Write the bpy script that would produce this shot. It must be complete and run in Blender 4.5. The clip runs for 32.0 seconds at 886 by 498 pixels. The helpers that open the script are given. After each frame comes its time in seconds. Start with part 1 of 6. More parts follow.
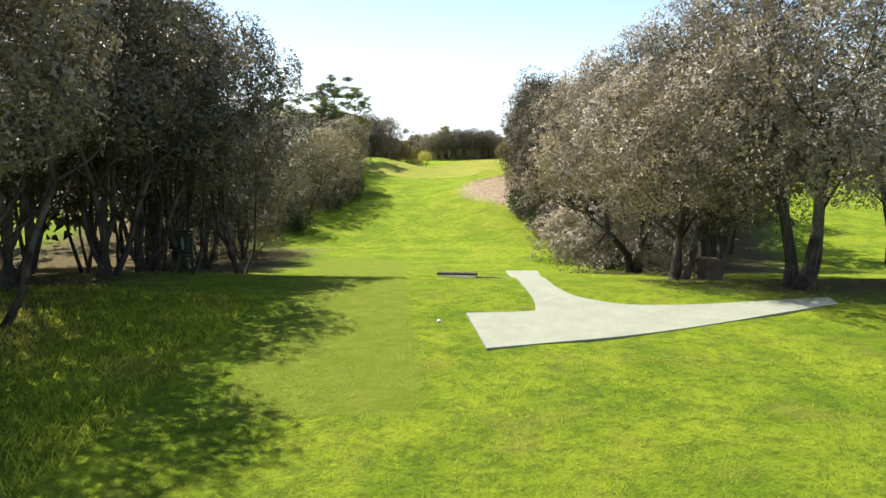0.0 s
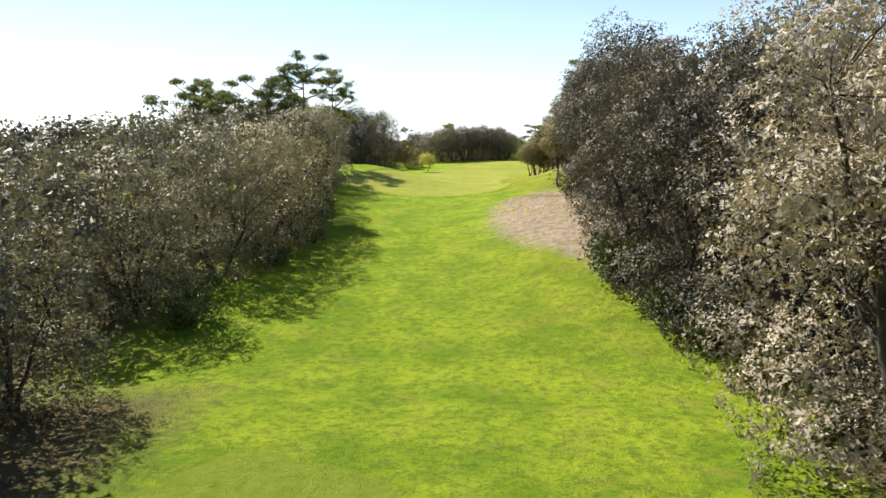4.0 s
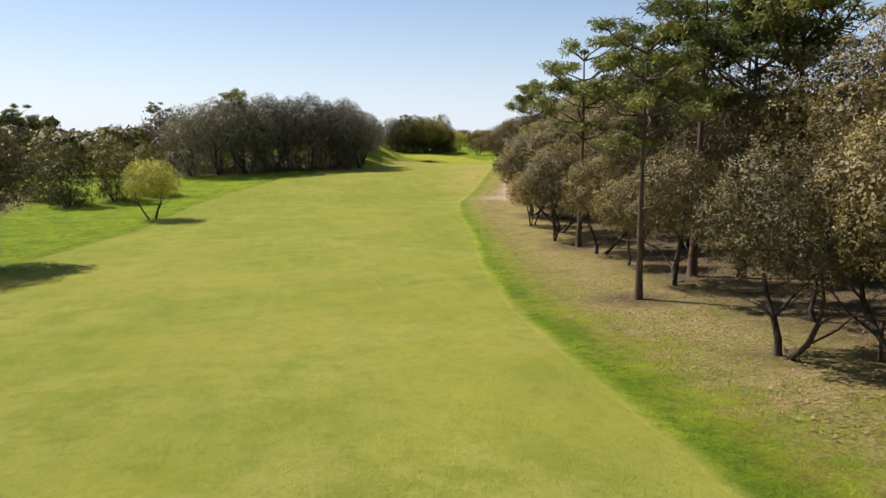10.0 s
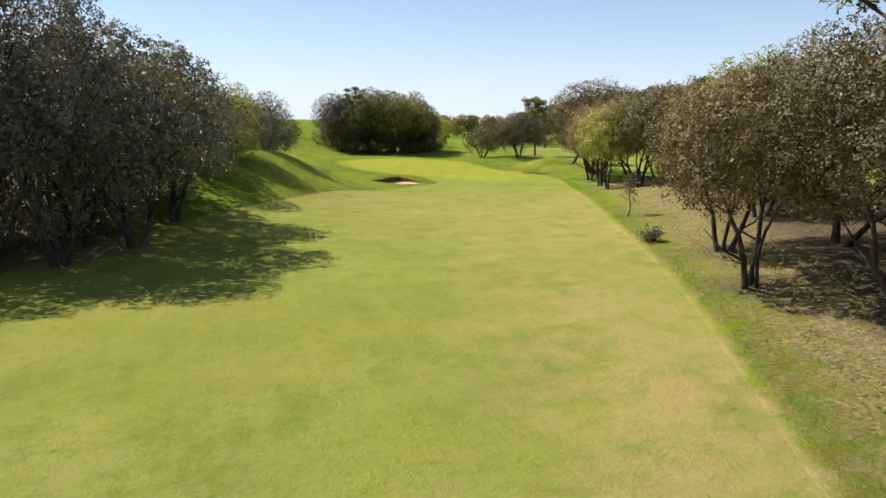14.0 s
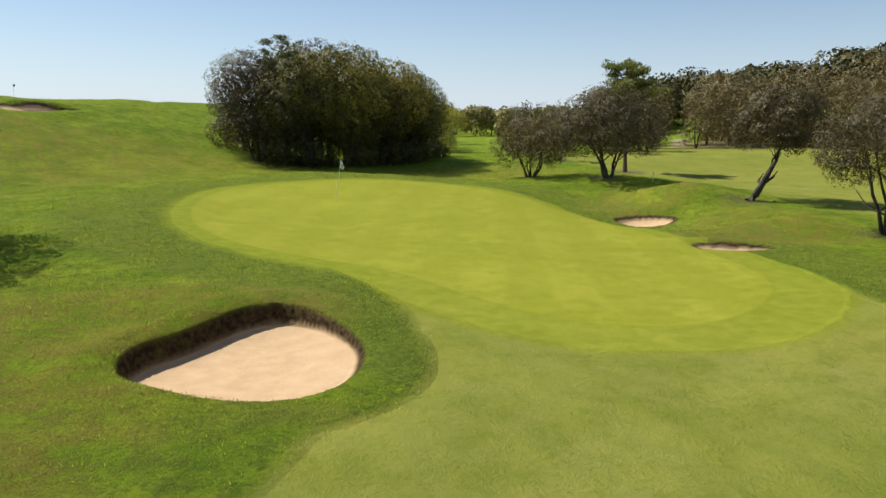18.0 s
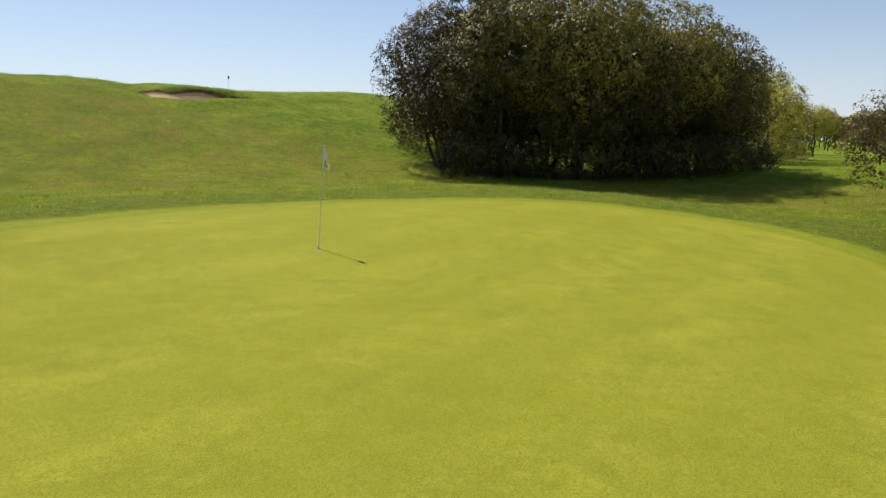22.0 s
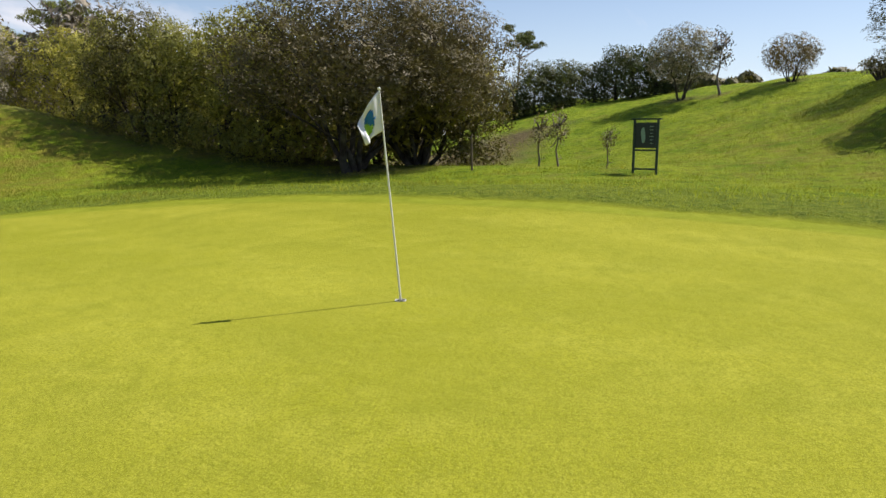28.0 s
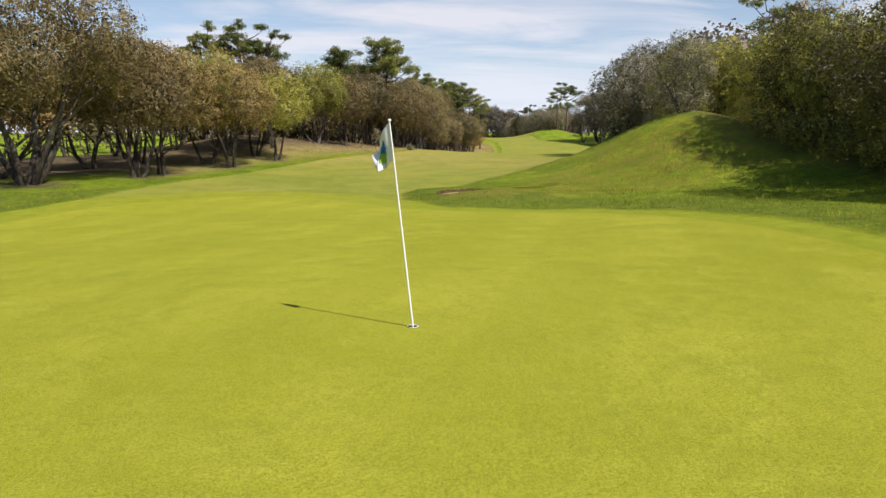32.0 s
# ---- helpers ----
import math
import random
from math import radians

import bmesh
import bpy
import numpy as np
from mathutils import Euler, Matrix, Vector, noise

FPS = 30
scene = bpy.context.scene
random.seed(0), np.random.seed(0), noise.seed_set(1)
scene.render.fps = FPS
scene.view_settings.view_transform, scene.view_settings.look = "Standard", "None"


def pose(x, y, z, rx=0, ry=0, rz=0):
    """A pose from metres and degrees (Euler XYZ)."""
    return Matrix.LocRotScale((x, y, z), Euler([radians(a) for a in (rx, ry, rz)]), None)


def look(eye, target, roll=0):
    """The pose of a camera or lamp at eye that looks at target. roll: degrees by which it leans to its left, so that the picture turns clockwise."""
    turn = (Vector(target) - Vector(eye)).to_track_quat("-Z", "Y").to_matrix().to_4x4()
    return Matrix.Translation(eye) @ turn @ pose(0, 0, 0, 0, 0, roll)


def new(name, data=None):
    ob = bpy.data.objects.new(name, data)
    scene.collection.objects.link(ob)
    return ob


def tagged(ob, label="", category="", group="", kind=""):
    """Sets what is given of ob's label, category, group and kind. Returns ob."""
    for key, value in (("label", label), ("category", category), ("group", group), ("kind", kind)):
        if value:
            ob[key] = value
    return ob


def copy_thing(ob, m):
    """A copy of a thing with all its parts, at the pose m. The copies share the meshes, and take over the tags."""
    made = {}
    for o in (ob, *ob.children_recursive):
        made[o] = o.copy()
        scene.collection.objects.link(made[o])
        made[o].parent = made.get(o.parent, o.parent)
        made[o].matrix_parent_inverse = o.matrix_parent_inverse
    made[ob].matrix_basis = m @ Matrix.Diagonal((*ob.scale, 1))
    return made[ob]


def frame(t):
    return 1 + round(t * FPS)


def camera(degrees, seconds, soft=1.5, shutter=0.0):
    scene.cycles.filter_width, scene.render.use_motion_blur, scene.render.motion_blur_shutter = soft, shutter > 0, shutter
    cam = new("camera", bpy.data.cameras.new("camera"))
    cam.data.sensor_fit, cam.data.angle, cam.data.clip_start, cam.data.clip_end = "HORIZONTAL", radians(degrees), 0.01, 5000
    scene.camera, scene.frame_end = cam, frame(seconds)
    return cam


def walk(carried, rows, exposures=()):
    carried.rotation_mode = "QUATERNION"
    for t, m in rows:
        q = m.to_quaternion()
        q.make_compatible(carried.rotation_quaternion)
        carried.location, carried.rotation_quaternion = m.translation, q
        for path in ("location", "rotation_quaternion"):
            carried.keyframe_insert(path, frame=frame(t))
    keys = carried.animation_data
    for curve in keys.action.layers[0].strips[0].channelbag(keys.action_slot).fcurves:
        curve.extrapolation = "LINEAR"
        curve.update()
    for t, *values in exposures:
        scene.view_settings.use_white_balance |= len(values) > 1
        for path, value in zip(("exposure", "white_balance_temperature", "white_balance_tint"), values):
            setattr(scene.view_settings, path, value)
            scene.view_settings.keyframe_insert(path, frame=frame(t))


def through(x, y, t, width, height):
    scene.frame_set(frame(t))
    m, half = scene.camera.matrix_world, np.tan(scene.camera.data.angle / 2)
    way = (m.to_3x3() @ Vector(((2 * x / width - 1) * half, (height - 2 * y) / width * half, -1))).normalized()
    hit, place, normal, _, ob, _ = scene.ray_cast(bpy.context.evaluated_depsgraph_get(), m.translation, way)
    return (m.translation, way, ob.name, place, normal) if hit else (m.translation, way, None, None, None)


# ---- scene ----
cam = camera(63.07, 32.0)
PATH = [
    (0, (-43.712, -331.848, 5.251), (-43.7200, -329.8686, 4.9618), 0.17),
    (0.5, (-43.831, -329.803, 5.348), (-43.8356, -327.8237, 5.0575), 0.17),
    (1, (-43.854, -327.403, 5.419), (-43.8612, -325.4239, 5.1297), 0.11),
    (1.5, (-43.925, -324.808, 5.473), (-43.9349, -322.8293, 5.1837), -0.01),
    (2, (-43.997, -321.375, 5.506), (-44.0086, -319.3960, 5.2167), -0.16),
    (2.5, (-44.024, -317.293, 5.597), (-44.0397, -315.3144, 5.3056), -0.30),
    (4.5, (-45.798, -289.396, 5.579), (-45.7995, -287.4174, 5.2867), -0.39),
    (5, (-46.315, -280.939, 5.641), (-46.2988, -278.9602, 5.3481), -0.24),
    (5.5, (-46.685, -271.885, 5.679), (-46.6516, -269.9071, 5.3851), -0.04),
    (6, (-47.028, -261.610, 5.793), (-46.9617, -259.6329, 5.4996), 0.18),
    (6.5, (-47.661, -251.763, 5.820), (-47.5185, -249.7898, 5.5261), 0.28),
    (7, (-47.838, -241.706, 5.780), (-47.6218, -239.7396, 5.4873), 0.28),
    (7.5, (-47.899, -231.340, 5.767), (-47.6126, -229.3824, 5.4730), 0.21),
    (8, (-46.944, -219.747, 5.836), (-46.5998, -217.7998, 5.5392), 0.16),
    (8.5, (-45.709, -208.678, 5.954), (-45.3293, -206.7379, 5.6496), 0.10),
    (9, (-44.507, -198.218, 5.990), (-44.0947, -196.2860, 5.6770), 0.07),
    (9.5, (-43.302, -186.695, 5.163), (-42.8483, -184.7723, 4.8546), -0.01),
    (10, (-41.642, -175.021, 4.710), (-41.1473, -173.1077, 4.4044), -0.10),
    (10.5, (-39.684, -164.748, 4.637), (-39.1617, -162.8421, 4.3262), -0.17),
    (11, (-37.698, -154.610, 4.734), (-37.1517, -152.7121, 4.4156), -0.21),
    (11.5, (-34.795, -143.482, 4.734), (-34.2317, -141.5905, 4.4118), -0.15),
    (12, (-32.091, -132.531, 4.568), (-31.5209, -130.6420, 4.2426), -0.16),
    (12.5, (-29.295, -121.866, 4.682), (-28.7289, -119.9771, 4.3507), -0.21),
    (13, (-26.037, -110.709, 4.791), (-25.4772, -108.8196, 4.4519), -0.32),
    (13.5, (-23.994, -100.643, 4.631), (-23.4222, -98.7560, 4.2966), -0.42),
    (14, (-21.671, -92.157, 4.939), (-21.0980, -90.2711, 4.5988), -0.44),
    (14.5, (-19.190, -83.584, 5.324), (-18.6167, -81.7006, 4.9741), -0.42),
    (16.5, (-9.861, -52.258, 4.470), (-9.2898, -50.3725, 4.1275), -0.35),
    (17, (-8.415, -46.617, 4.357), (-7.8368, -44.7334, 4.0152), -0.21),
    (17.5, (-6.938, -41.841, 4.259), (-6.3643, -39.9569, 3.9126), -0.00),
    (18, (-5.539, -37.861, 4.104), (-4.9730, -35.9747, 3.7537), 0.10),
    (18.5, (-3.844, -33.833, 3.953), (-3.2970, -31.9420, 3.5990), 0.01),
    (19, (-1.611, -29.755, 3.667), (-1.1309, -27.8448, 3.3192), -0.13),
    (19.5, (-0.005, -25.963, 3.495), (0.3527, -24.0257, 3.1520), -0.18),
    (20, (1.510, -22.859, 3.185), (1.7415, -20.9006, 2.8521), -0.27),
    (20.5, (2.853, -20.233, 2.854), (2.9386, -18.2611, 2.5324), -0.27),
    (21, (3.851, -18.064, 2.586), (3.7775, -16.0902, 2.2744), -0.17),
    (21.5, (4.757, -15.820, 2.350), (4.5208, -13.8570, 2.0464), -0.06),
    (22, (5.508, -13.909, 2.217), (5.1060, -11.9725, 1.9176), 0.04),
    (22.5, (6.236, -12.395, 2.162), (5.6624, -10.5019, 1.8635), 0.27),
    (23, (6.804, -10.508, 2.099), (6.0435, -8.6825, 1.8020), 0.53),
    (23.5, (7.378, -8.780, 2.075), (6.4078, -7.0568, 1.7775), 0.76),
    (24, (7.672, -7.212, 1.984), (6.4807, -5.6333, 1.6849), 0.97),
    (24.5, (7.952, -5.785, 1.938), (6.5542, -4.3869, 1.6341), 1.14),
    (26.5, (7.579, -0.080, 1.674), (5.6207, 0.1836, 1.3646), 0.45),
    (27, (7.352, 1.087, 1.655), (5.3781, 1.0126, 1.3406), 0.34),
    (27.5, (6.984, 2.157, 1.676), (5.0551, 1.7362, 1.3589), 0.26),
    (28, (6.451, 3.222, 1.663), (4.6343, 2.4465, 1.3509), 0.12),
    (28.5, (5.884, 4.088, 1.665), (4.2233, 3.0186, 1.3501), -0.03),
    (29, (5.231, 4.953, 1.669), (3.7875, 3.6047, 1.3535), -0.09),
    (29.5, (4.531, 5.669, 1.682), (3.3339, 4.0984, 1.3658), -0.19),
    (30, (3.695, 6.289, 1.695), (2.7871, 4.5352, 1.3783), -0.19),
    (30.5, (2.880, 6.709, 1.720), (2.2228, 4.8471, 1.4039), -0.11),
    (31, (2.012, 7.032, 1.767), (1.5853, 5.1043, 1.4502), -0.01),
    (31.5, (1.244, 7.220, 1.814), (0.9787, 5.2631, 1.4970), 0.00),
    (32, (0.586, 7.239, 1.978), (0.3419, 5.2793, 1.6588), -0.10),
]
walk(cam, [(t, look(eye, target, roll)) for t, eye, target, roll in PATH],
     exposures=[(0, 1.25, 6500, 10), (2.5, 1.2, 6500, 10), (5.0, 1.05, 6500, 8), (6.0, 1.02, 6450, 9), (8.0, 0.6, 6450, 11), (11.0, 0.5, 6450, 17), (13.0, 0.55, 6450, 18), (14.0, 0.62, 6150, 15),
                (17, 0.38, 6250, 10), (20, 0.26, 6250, 10), (22, 0.28, 6450, 14), (24, 0.3, 6500, 15), (26.5, 0.36, 6500, 14), (28, 0.54, 6500, 15), (30, 0.5, 6500, 15), (32, 0.45, 6500, 15)])

# ---- sky and sun ----
SUN_HIGH, SUN_TURN = 50.3, 45.0
world = bpy.data.worlds.new("sky")
scene.world = world
world.use_nodes = True
wn, wl = world.node_tree.nodes, world.node_tree.links
wn.clear()
sky = wn.new("ShaderNodeTexSky")
sky.sky_type, sky.sun_disc = "NISHITA", False
sky.sun_elevation, sky.sun_rotation = radians(SUN_HIGH), radians(-SUN_TURN)
sky.air_density, sky.dust_density, sky.ozone_density = 1.0, 0.35, 2.6
wcoord = wn.new("ShaderNodeTexCoord")
wsep = wn.new("ShaderNodeSeparateXYZ")
wl.new(wcoord.outputs["Generated"], wsep.inputs[0])


def wmath(op, a, b=0.0, clamp=False):
    n = wn.new("ShaderNodeMath")
    n.operation, n.use_clamp = op, clamp
    for i, v in enumerate((a, b)):
        if isinstance(v, (int, float)):
            n.inputs[i].default_value = v
        else:
            wl.new(v, n.inputs[i])
    return n.outputs[0]


# flat cloud sheets: the direction over its height, so that they draw together at the horizon
lift = wmath("ADD", wmath("MAXIMUM", wsep.outputs[2], 0.0), 0.12)
wvec = wn.new("ShaderNodeCombineXYZ")
wl.new(wmath("DIVIDE", wsep.outputs[0], lift), wvec.inputs[0])
wl.new(wmath("DIVIDE", wsep.outputs[1], lift), wvec.inputs[1])
wnoise = wn.new("ShaderNodeTexNoise")
wnoise.inputs["Scale"].default_value, wnoise.inputs["Detail"].default_value = 0.75, 8.0
wnoise.inputs["Roughness"].default_value, wnoise.inputs["Distortion"].default_value = 0.58, 0.5
wmap = wn.new("ShaderNodeMapping")
wmap.inputs["Scale"].default_value = (0.7, 1.6, 1.0)
wmap.inputs["Location"].default_value = (0.4, 1.3, 0.0)
wl.new(wvec.outputs[0], wmap.inputs[0])
wl.new(wmap.outputs[0], wnoise.inputs["Vector"])
south = wmath("MULTIPLY", wsep.outputs[1], -0.2)
wl.new(south, (cover := wn.new("ShaderNodeMath")).inputs[0])
cover.operation = "ADD"
wl.new(wnoise.outputs["Fac"], cover.inputs[1])
cramp = wn.new("ShaderNodeMapRange")
cramp.inputs["From Min"].default_value, cramp.inputs["From Max"].default_value = 0.63, 0.79
cramp.clamp = True
wl.new(cover.outputs[0], cramp.inputs["Value"])
wmix = wn.new("ShaderNodeMix")
wmix.data_type = "RGBA"
wl.new(wmath("MULTIPLY", cramp.outputs[0], 0.85), wmix.inputs["Factor"])
wl.new(sky.outputs[0], wmix.inputs["A"])
wmix.inputs["B"].default_value = (7.4, 7.4, 7.6, 1)
# pale haze low over the horizon
hmix = wn.new("ShaderNodeMix")
hmix.data_type = "RGBA"
low_air = wmath("POWER", wmath("SUBTRACT", 1.0, wmath("ABSOLUTE", wsep.outputs[2]), True), 9.0)
wl.new(wmath("MULTIPLY", low_air, 0.75), hmix.inputs["Factor"])
wl.new(wmix.outputs["Result"], hmix.inputs["A"])
hmix.inputs["B"].default_value = (7.1, 8.2, 9.7, 1)
wbg = wn.new("ShaderNodeBackground")
wbg.inputs["Strength"].default_value = 0.081
wl.new(hmix.outputs["Result"], wbg.inputs[0])
wl.new(wbg.outputs[0], wn.new("ShaderNodeOutputWorld").inputs[0])

sun = new("sun", bpy.data.lights.new("sun", "SUN"))
sun.data.energy, sun.data.angle, sun.data.color = 5.0, radians(0.53), (1.0, 0.95, 0.86)
sun.matrix_world = look((-120, 120, 204.4), (0, 0, 0))

# ---- materials ----
class Nodes:
    """A material's node tree, with short calls for the nodes that are used here."""

    def __init__(self, name, rough=0.8, spec=0.3):
        self.mat = bpy.data.materials.new(name)
        self.mat.use_nodes = True
        self.n, self.l = self.mat.node_tree.nodes, self.mat.node_tree.links
        self.b = self.n["Principled BSDF"]
        self.b.inputs["Roughness"].default_value = rough
        self.b.inputs["Specular IOR Level"].default_value = spec
        self.coord = self.n.new("ShaderNodeTexCoord").outputs["Object"]

    def put(self, socket, v):
        if isinstance(v, (int, float)):
            socket.default_value = v
        elif isinstance(v, tuple):
            socket.default_value = (*v, 1) if len(v) == 3 and socket.type == "RGBA" else v
        else:
            self.l.new(v, socket)

    def noise(self, scale, detail=4.0, rough=0.55, coord=None, stretch=None):
        t = self.n.new("ShaderNodeTexNoise")
        t.inputs["Scale"].default_value, t.inputs["Detail"].default_value, t.inputs["Roughness"].default_value = scale, detail, rough
        v = coord or self.coord
        if stretch:
            m = self.n.new("ShaderNodeMapping")
            m.inputs["Scale"].default_value = stretch
            self.l.new(v, m.inputs[0])
            v = m.outputs[0]
        self.l.new(v, t.inputs["Vector"])
        return t.outputs["Fac"]

    def cells(self, scale, coord=None):
        t = self.n.new("ShaderNodeTexVoronoi")
        t.inputs["Scale"].default_value = scale
        self.l.new(coord or self.coord, t.inputs["Vector"])
        return t.outputs["Distance"]

    def span(self, v, a, b, lo=0.0, hi=1.0):
        r = self.n.new("ShaderNodeMapRange")
        for key, val in (("From Min", a), ("From Max", b), ("To Min", lo), ("To Max", hi)):
            r.inputs[key].default_value = val
        self.put(r.inputs["Value"], v)
        return r.outputs[0]

    def math(self, op, a, b=0.0):
        m = self.n.new("ShaderNodeMath")
        m.operation = op
        self.put(m.inputs[0], a)
        self.put(m.inputs[1], b)
        return m.outputs[0]

    def mix(self, f, a, b, blend="MIX"):
        m = self.n.new("ShaderNodeMix")
        m.data_type, m.blend_type = "RGBA", blend
        self.put(m.inputs["Factor"], f)
        self.put(m.inputs["A"], a)
        self.put(m.inputs["B"], b)
        return m.outputs["Result"]

    def value(self, name):
        a = self.n.new("ShaderNodeAttribute")
        a.attribute_name = name
        return a.outputs["Fac"]

    def random(self):
        return self.n.new("ShaderNodeObjectInfo").outputs["Random"]

    def island(self):
        return self.n.new("ShaderNodeNewGeometry").outputs["Random Per Island"]

    def bump(self, height, strength=0.5, distance=0.02):
        b = self.n.new("ShaderNodeBump")
        b.inputs["Strength"].default_value, b.inputs["Distance"].default_value = strength, distance
        self.l.new(height, b.inputs["Height"])
        self.l.new(b.outputs[0], self.b.inputs["Normal"])

    def colour(self, v):
        self.put(self.b.inputs["Base Color"], v)
        return self.mat


def plain(name, rgb, rough=0.6, spec=0.3, grain=25.0, amount=0.25, bump=0.15, metal=0.0):
    """Paint, wood or metal with slight stains and a fine grain."""
    k = Nodes(name, rough, spec)
    k.b.inputs["Metallic"].default_value = metal
    f = k.math("MULTIPLY", k.noise(grain, 6.0), k.noise(grain / 9, 3.0))
    dark = tuple(c * (1 - amount * 1.6) for c in rgb)
    k.bump(k.noise(grain * 2, 5.0), bump, 0.004)
    return k.colour(k.mix(k.span(f, 0.12, 0.42), dark, rgb))


def leaf_material(name, dark, light, dry, gloss=0.5, through=0.2):
    k = Nodes(name, gloss + 0.05, 0.22)
    tone = k.mix(k.span(k.island(), 0.0, 1.0, 0.2, 0.85), dark, light)
    big = k.span(k.noise(0.55, 3.0), 0.42, 0.66)
    tone = k.mix(k.math("MULTIPLY", big, 0.75), tone, dry)
    tone = k.mix(k.span(k.random(), 0.0, 1.0, 0.0, 0.45), tone, dry)
    shade = k.mix(1.0, tone, k.mix(k.random(), (0.64, 0.66, 0.68), (1.28, 1.25, 1.14)), "MULTIPLY")
    # leaf tone varies by clump, which also paints lit and shaded parts of crowns
    spray = k.span(k.noise(1.7, 3.0, 0.6), 0.36, 0.64, 0.62, 1.3)
    shade = k.mix(1.0, shade, spray, "MULTIPLY")
    k.colour(shade)
    tr = k.n.new("ShaderNodeBsdfTranslucent")
    k.l.new(k.mix(1.0, shade, (1.15, 1.12, 0.7), "MULTIPLY"), tr.inputs[0])
    ms = k.n.new("ShaderNodeMixShader")
    ms.inputs[0].default_value = through
    k.l.new(k.b.outputs[0], ms.inputs[1])
    k.l.new(tr.outputs[0], ms.inputs[2])
    k.l.new(ms.outputs[0], k.n["Material Output"].inputs[0])
    return k.mat


def bark_material(name, dark, light):
    k = Nodes(name, 0.9, 0.15)
    f = k.noise(9.0, 6.0, stretch=(1.0, 1.0, 0.22))
    c = k.mix(k.span(f, 0.35, 0.68), dark, light)
    c = k.mix(k.span(k.noise(1.3, 3.0), 0.45, 0.7, 0.0, 0.6), c, (0.16, 0.15, 0.12))
    k.bump(f, 0.9, 0.03)
    return k.colour(c)


def ground_material():
    k = Nodes("turf_and_earth", 0.9, 0.03)
    fine, mid, big = k.noise(38.0, 5.0, 0.7), k.noise(2.1, 5.0, 0.6), k.noise(0.16, 4.0, 0.55)
    tiny = k.noise(150.0, 3.0, 0.7)
    patch = k.noise(0.55, 5.0, 0.6)
    rag = k.math("SUBTRACT", k.noise(1.6, 4.0, 0.65), 0.5)

    def zone(name, soft, ragged):
        v = k.math("ADD", k.value(name), k.math("MULTIPLY", rag, ragged))
        return k.span(v, -soft, soft)

    # rough grass: tufts, dry straw, clover
    tuft = k.noise(6.5, 6.0, 0.7)
    blotch = k.noise(0.42, 6.0, 0.68)
    clump = k.noise(2.6, 6.0, 0.72)
    rough = k.mix(k.span(blotch, 0.38, 0.62), (0.130, 0.215, 0.011), (0.275, 0.345, 0.022))
    rough = k.mix(k.span(clump, 0.47, 0.60, 0.0, 0.58), rough, (0.050, 0.094, 0.013))
    rough = k.mix(k.span(k.noise(11.0, 5.0, 0.75), 0.50, 0.62, 0.0, 0.5), rough, (0.055, 0.095, 0.014))
    rough = k.mix(k.span(fine, 0.48, 0.66, 0.0, 0.55), rough, (0.27, 0.30, 0.045))
    rough = k.mix(k.span(patch, 0.55, 0.67, 0.0, 0.42), rough, (0.225, 0.205, 0.045))
    worn = k.span(k.noise(1.3, 6.0, 0.7), 0.38, 0.60, 0.0, 0.65)
    rough = k.mix(k.math("MULTIPLY", k.span(k.value("dry"), 0.15, 0.9), worn), rough, k.mix(k.span(fine, 0.4, 0.65), (0.200, 0.152, 0.026), (0.36, 0.285, 0.060)))
    # the ring of longer, darker grass round the green
    ring = k.mix(k.span(clump, 0.40, 0.62), (0.170, 0.218, 0.022), (0.098, 0.140, 0.018))
    ring = k.mix(k.span(k.noise(9.0, 6.0, 0.75), 0.47, 0.60, 0.0, 0.7), ring, (0.235, 0.265, 0.045))
    ring = k.mix(k.math("MULTIPLY", k.span(k.value("dry"), 0.35, 1.0), worn), ring, (0.27, 0.215, 0.05))
    rough = k.mix(k.math("MULTIPLY", zone("ring", 0.25, 1.6), 0.8), rough, ring)
    # mown fairway: even, with broad worn and yellowed drifts and faint mowing lines
    fair = k.mix(k.span(big, 0.35, 0.68), (0.168, 0.196, 0.031), (0.250, 0.246, 0.056))
    fair = k.mix(k.span(k.noise(0.7, 6.0, 0.7), 0.45, 0.60, 0.0, 0.8), fair, (0.150, 0.178, 0.024))
    fair = k.mix(k.span(k.noise(0.33, 6.0, 0.68), 0.50, 0.62, 0.0, 0.35), fair, (0.27, 0.262, 0.038))
    fair = k.mix(k.span(k.noise(1.5, 4.0, 0.6, stretch=(1.0, 0.16, 1.0)), 0.46, 0.68, 0.0, 0.45), fair, (0.24, 0.245, 0.04))
    fair = k.mix(k.span(tuft, 0.5, 0.75, 0.0, 0.32), fair, (0.15, 0.17, 0.018))
    fair = k.mix(k.span(fine, 0.45, 0.8, 0.0, 0.35), fair, (0.28, 0.27, 0.045))
    straw = k.noise(0.09, 4.0, 0.6)
    fair = k.mix(k.span(straw, 0.48, 0.68, 0.0, 0.55), fair, (0.26, 0.238, 0.046))
    fair = k.mix(k.span(clump, 0.52, 0.66, 0.0, 0.4), fair, (0.135, 0.165, 0.014))
    fair = k.mix(k.math("MULTIPLY", k.span(k.value("dry"), 0.2, 1.0), k.span(k.noise(0.8, 5.0, 0.65), 0.36, 0.6, 0.0, 0.75)), fair, (0.34, 0.255, 0.085))
    # the putting surface: short, bright, with soft mowing lanes
    putt = k.mix(k.span(k.noise(0.22, 5.0, 0.62), 0.36, 0.64), (0.210, 0.224, 0.010), (0.326, 0.322, 0.032))
    putt = k.mix(k.span(k.noise(0.9, 6.0, 0.68), 0.46, 0.62, 0.0, 0.75), putt, (0.162, 0.184, 0.009))
    putt = k.mix(k.span(k.noise(1.7, 5.0, 0.65), 0.46, 0.72, 0.0, 0.5), putt, (0.372, 0.366, 0.050))
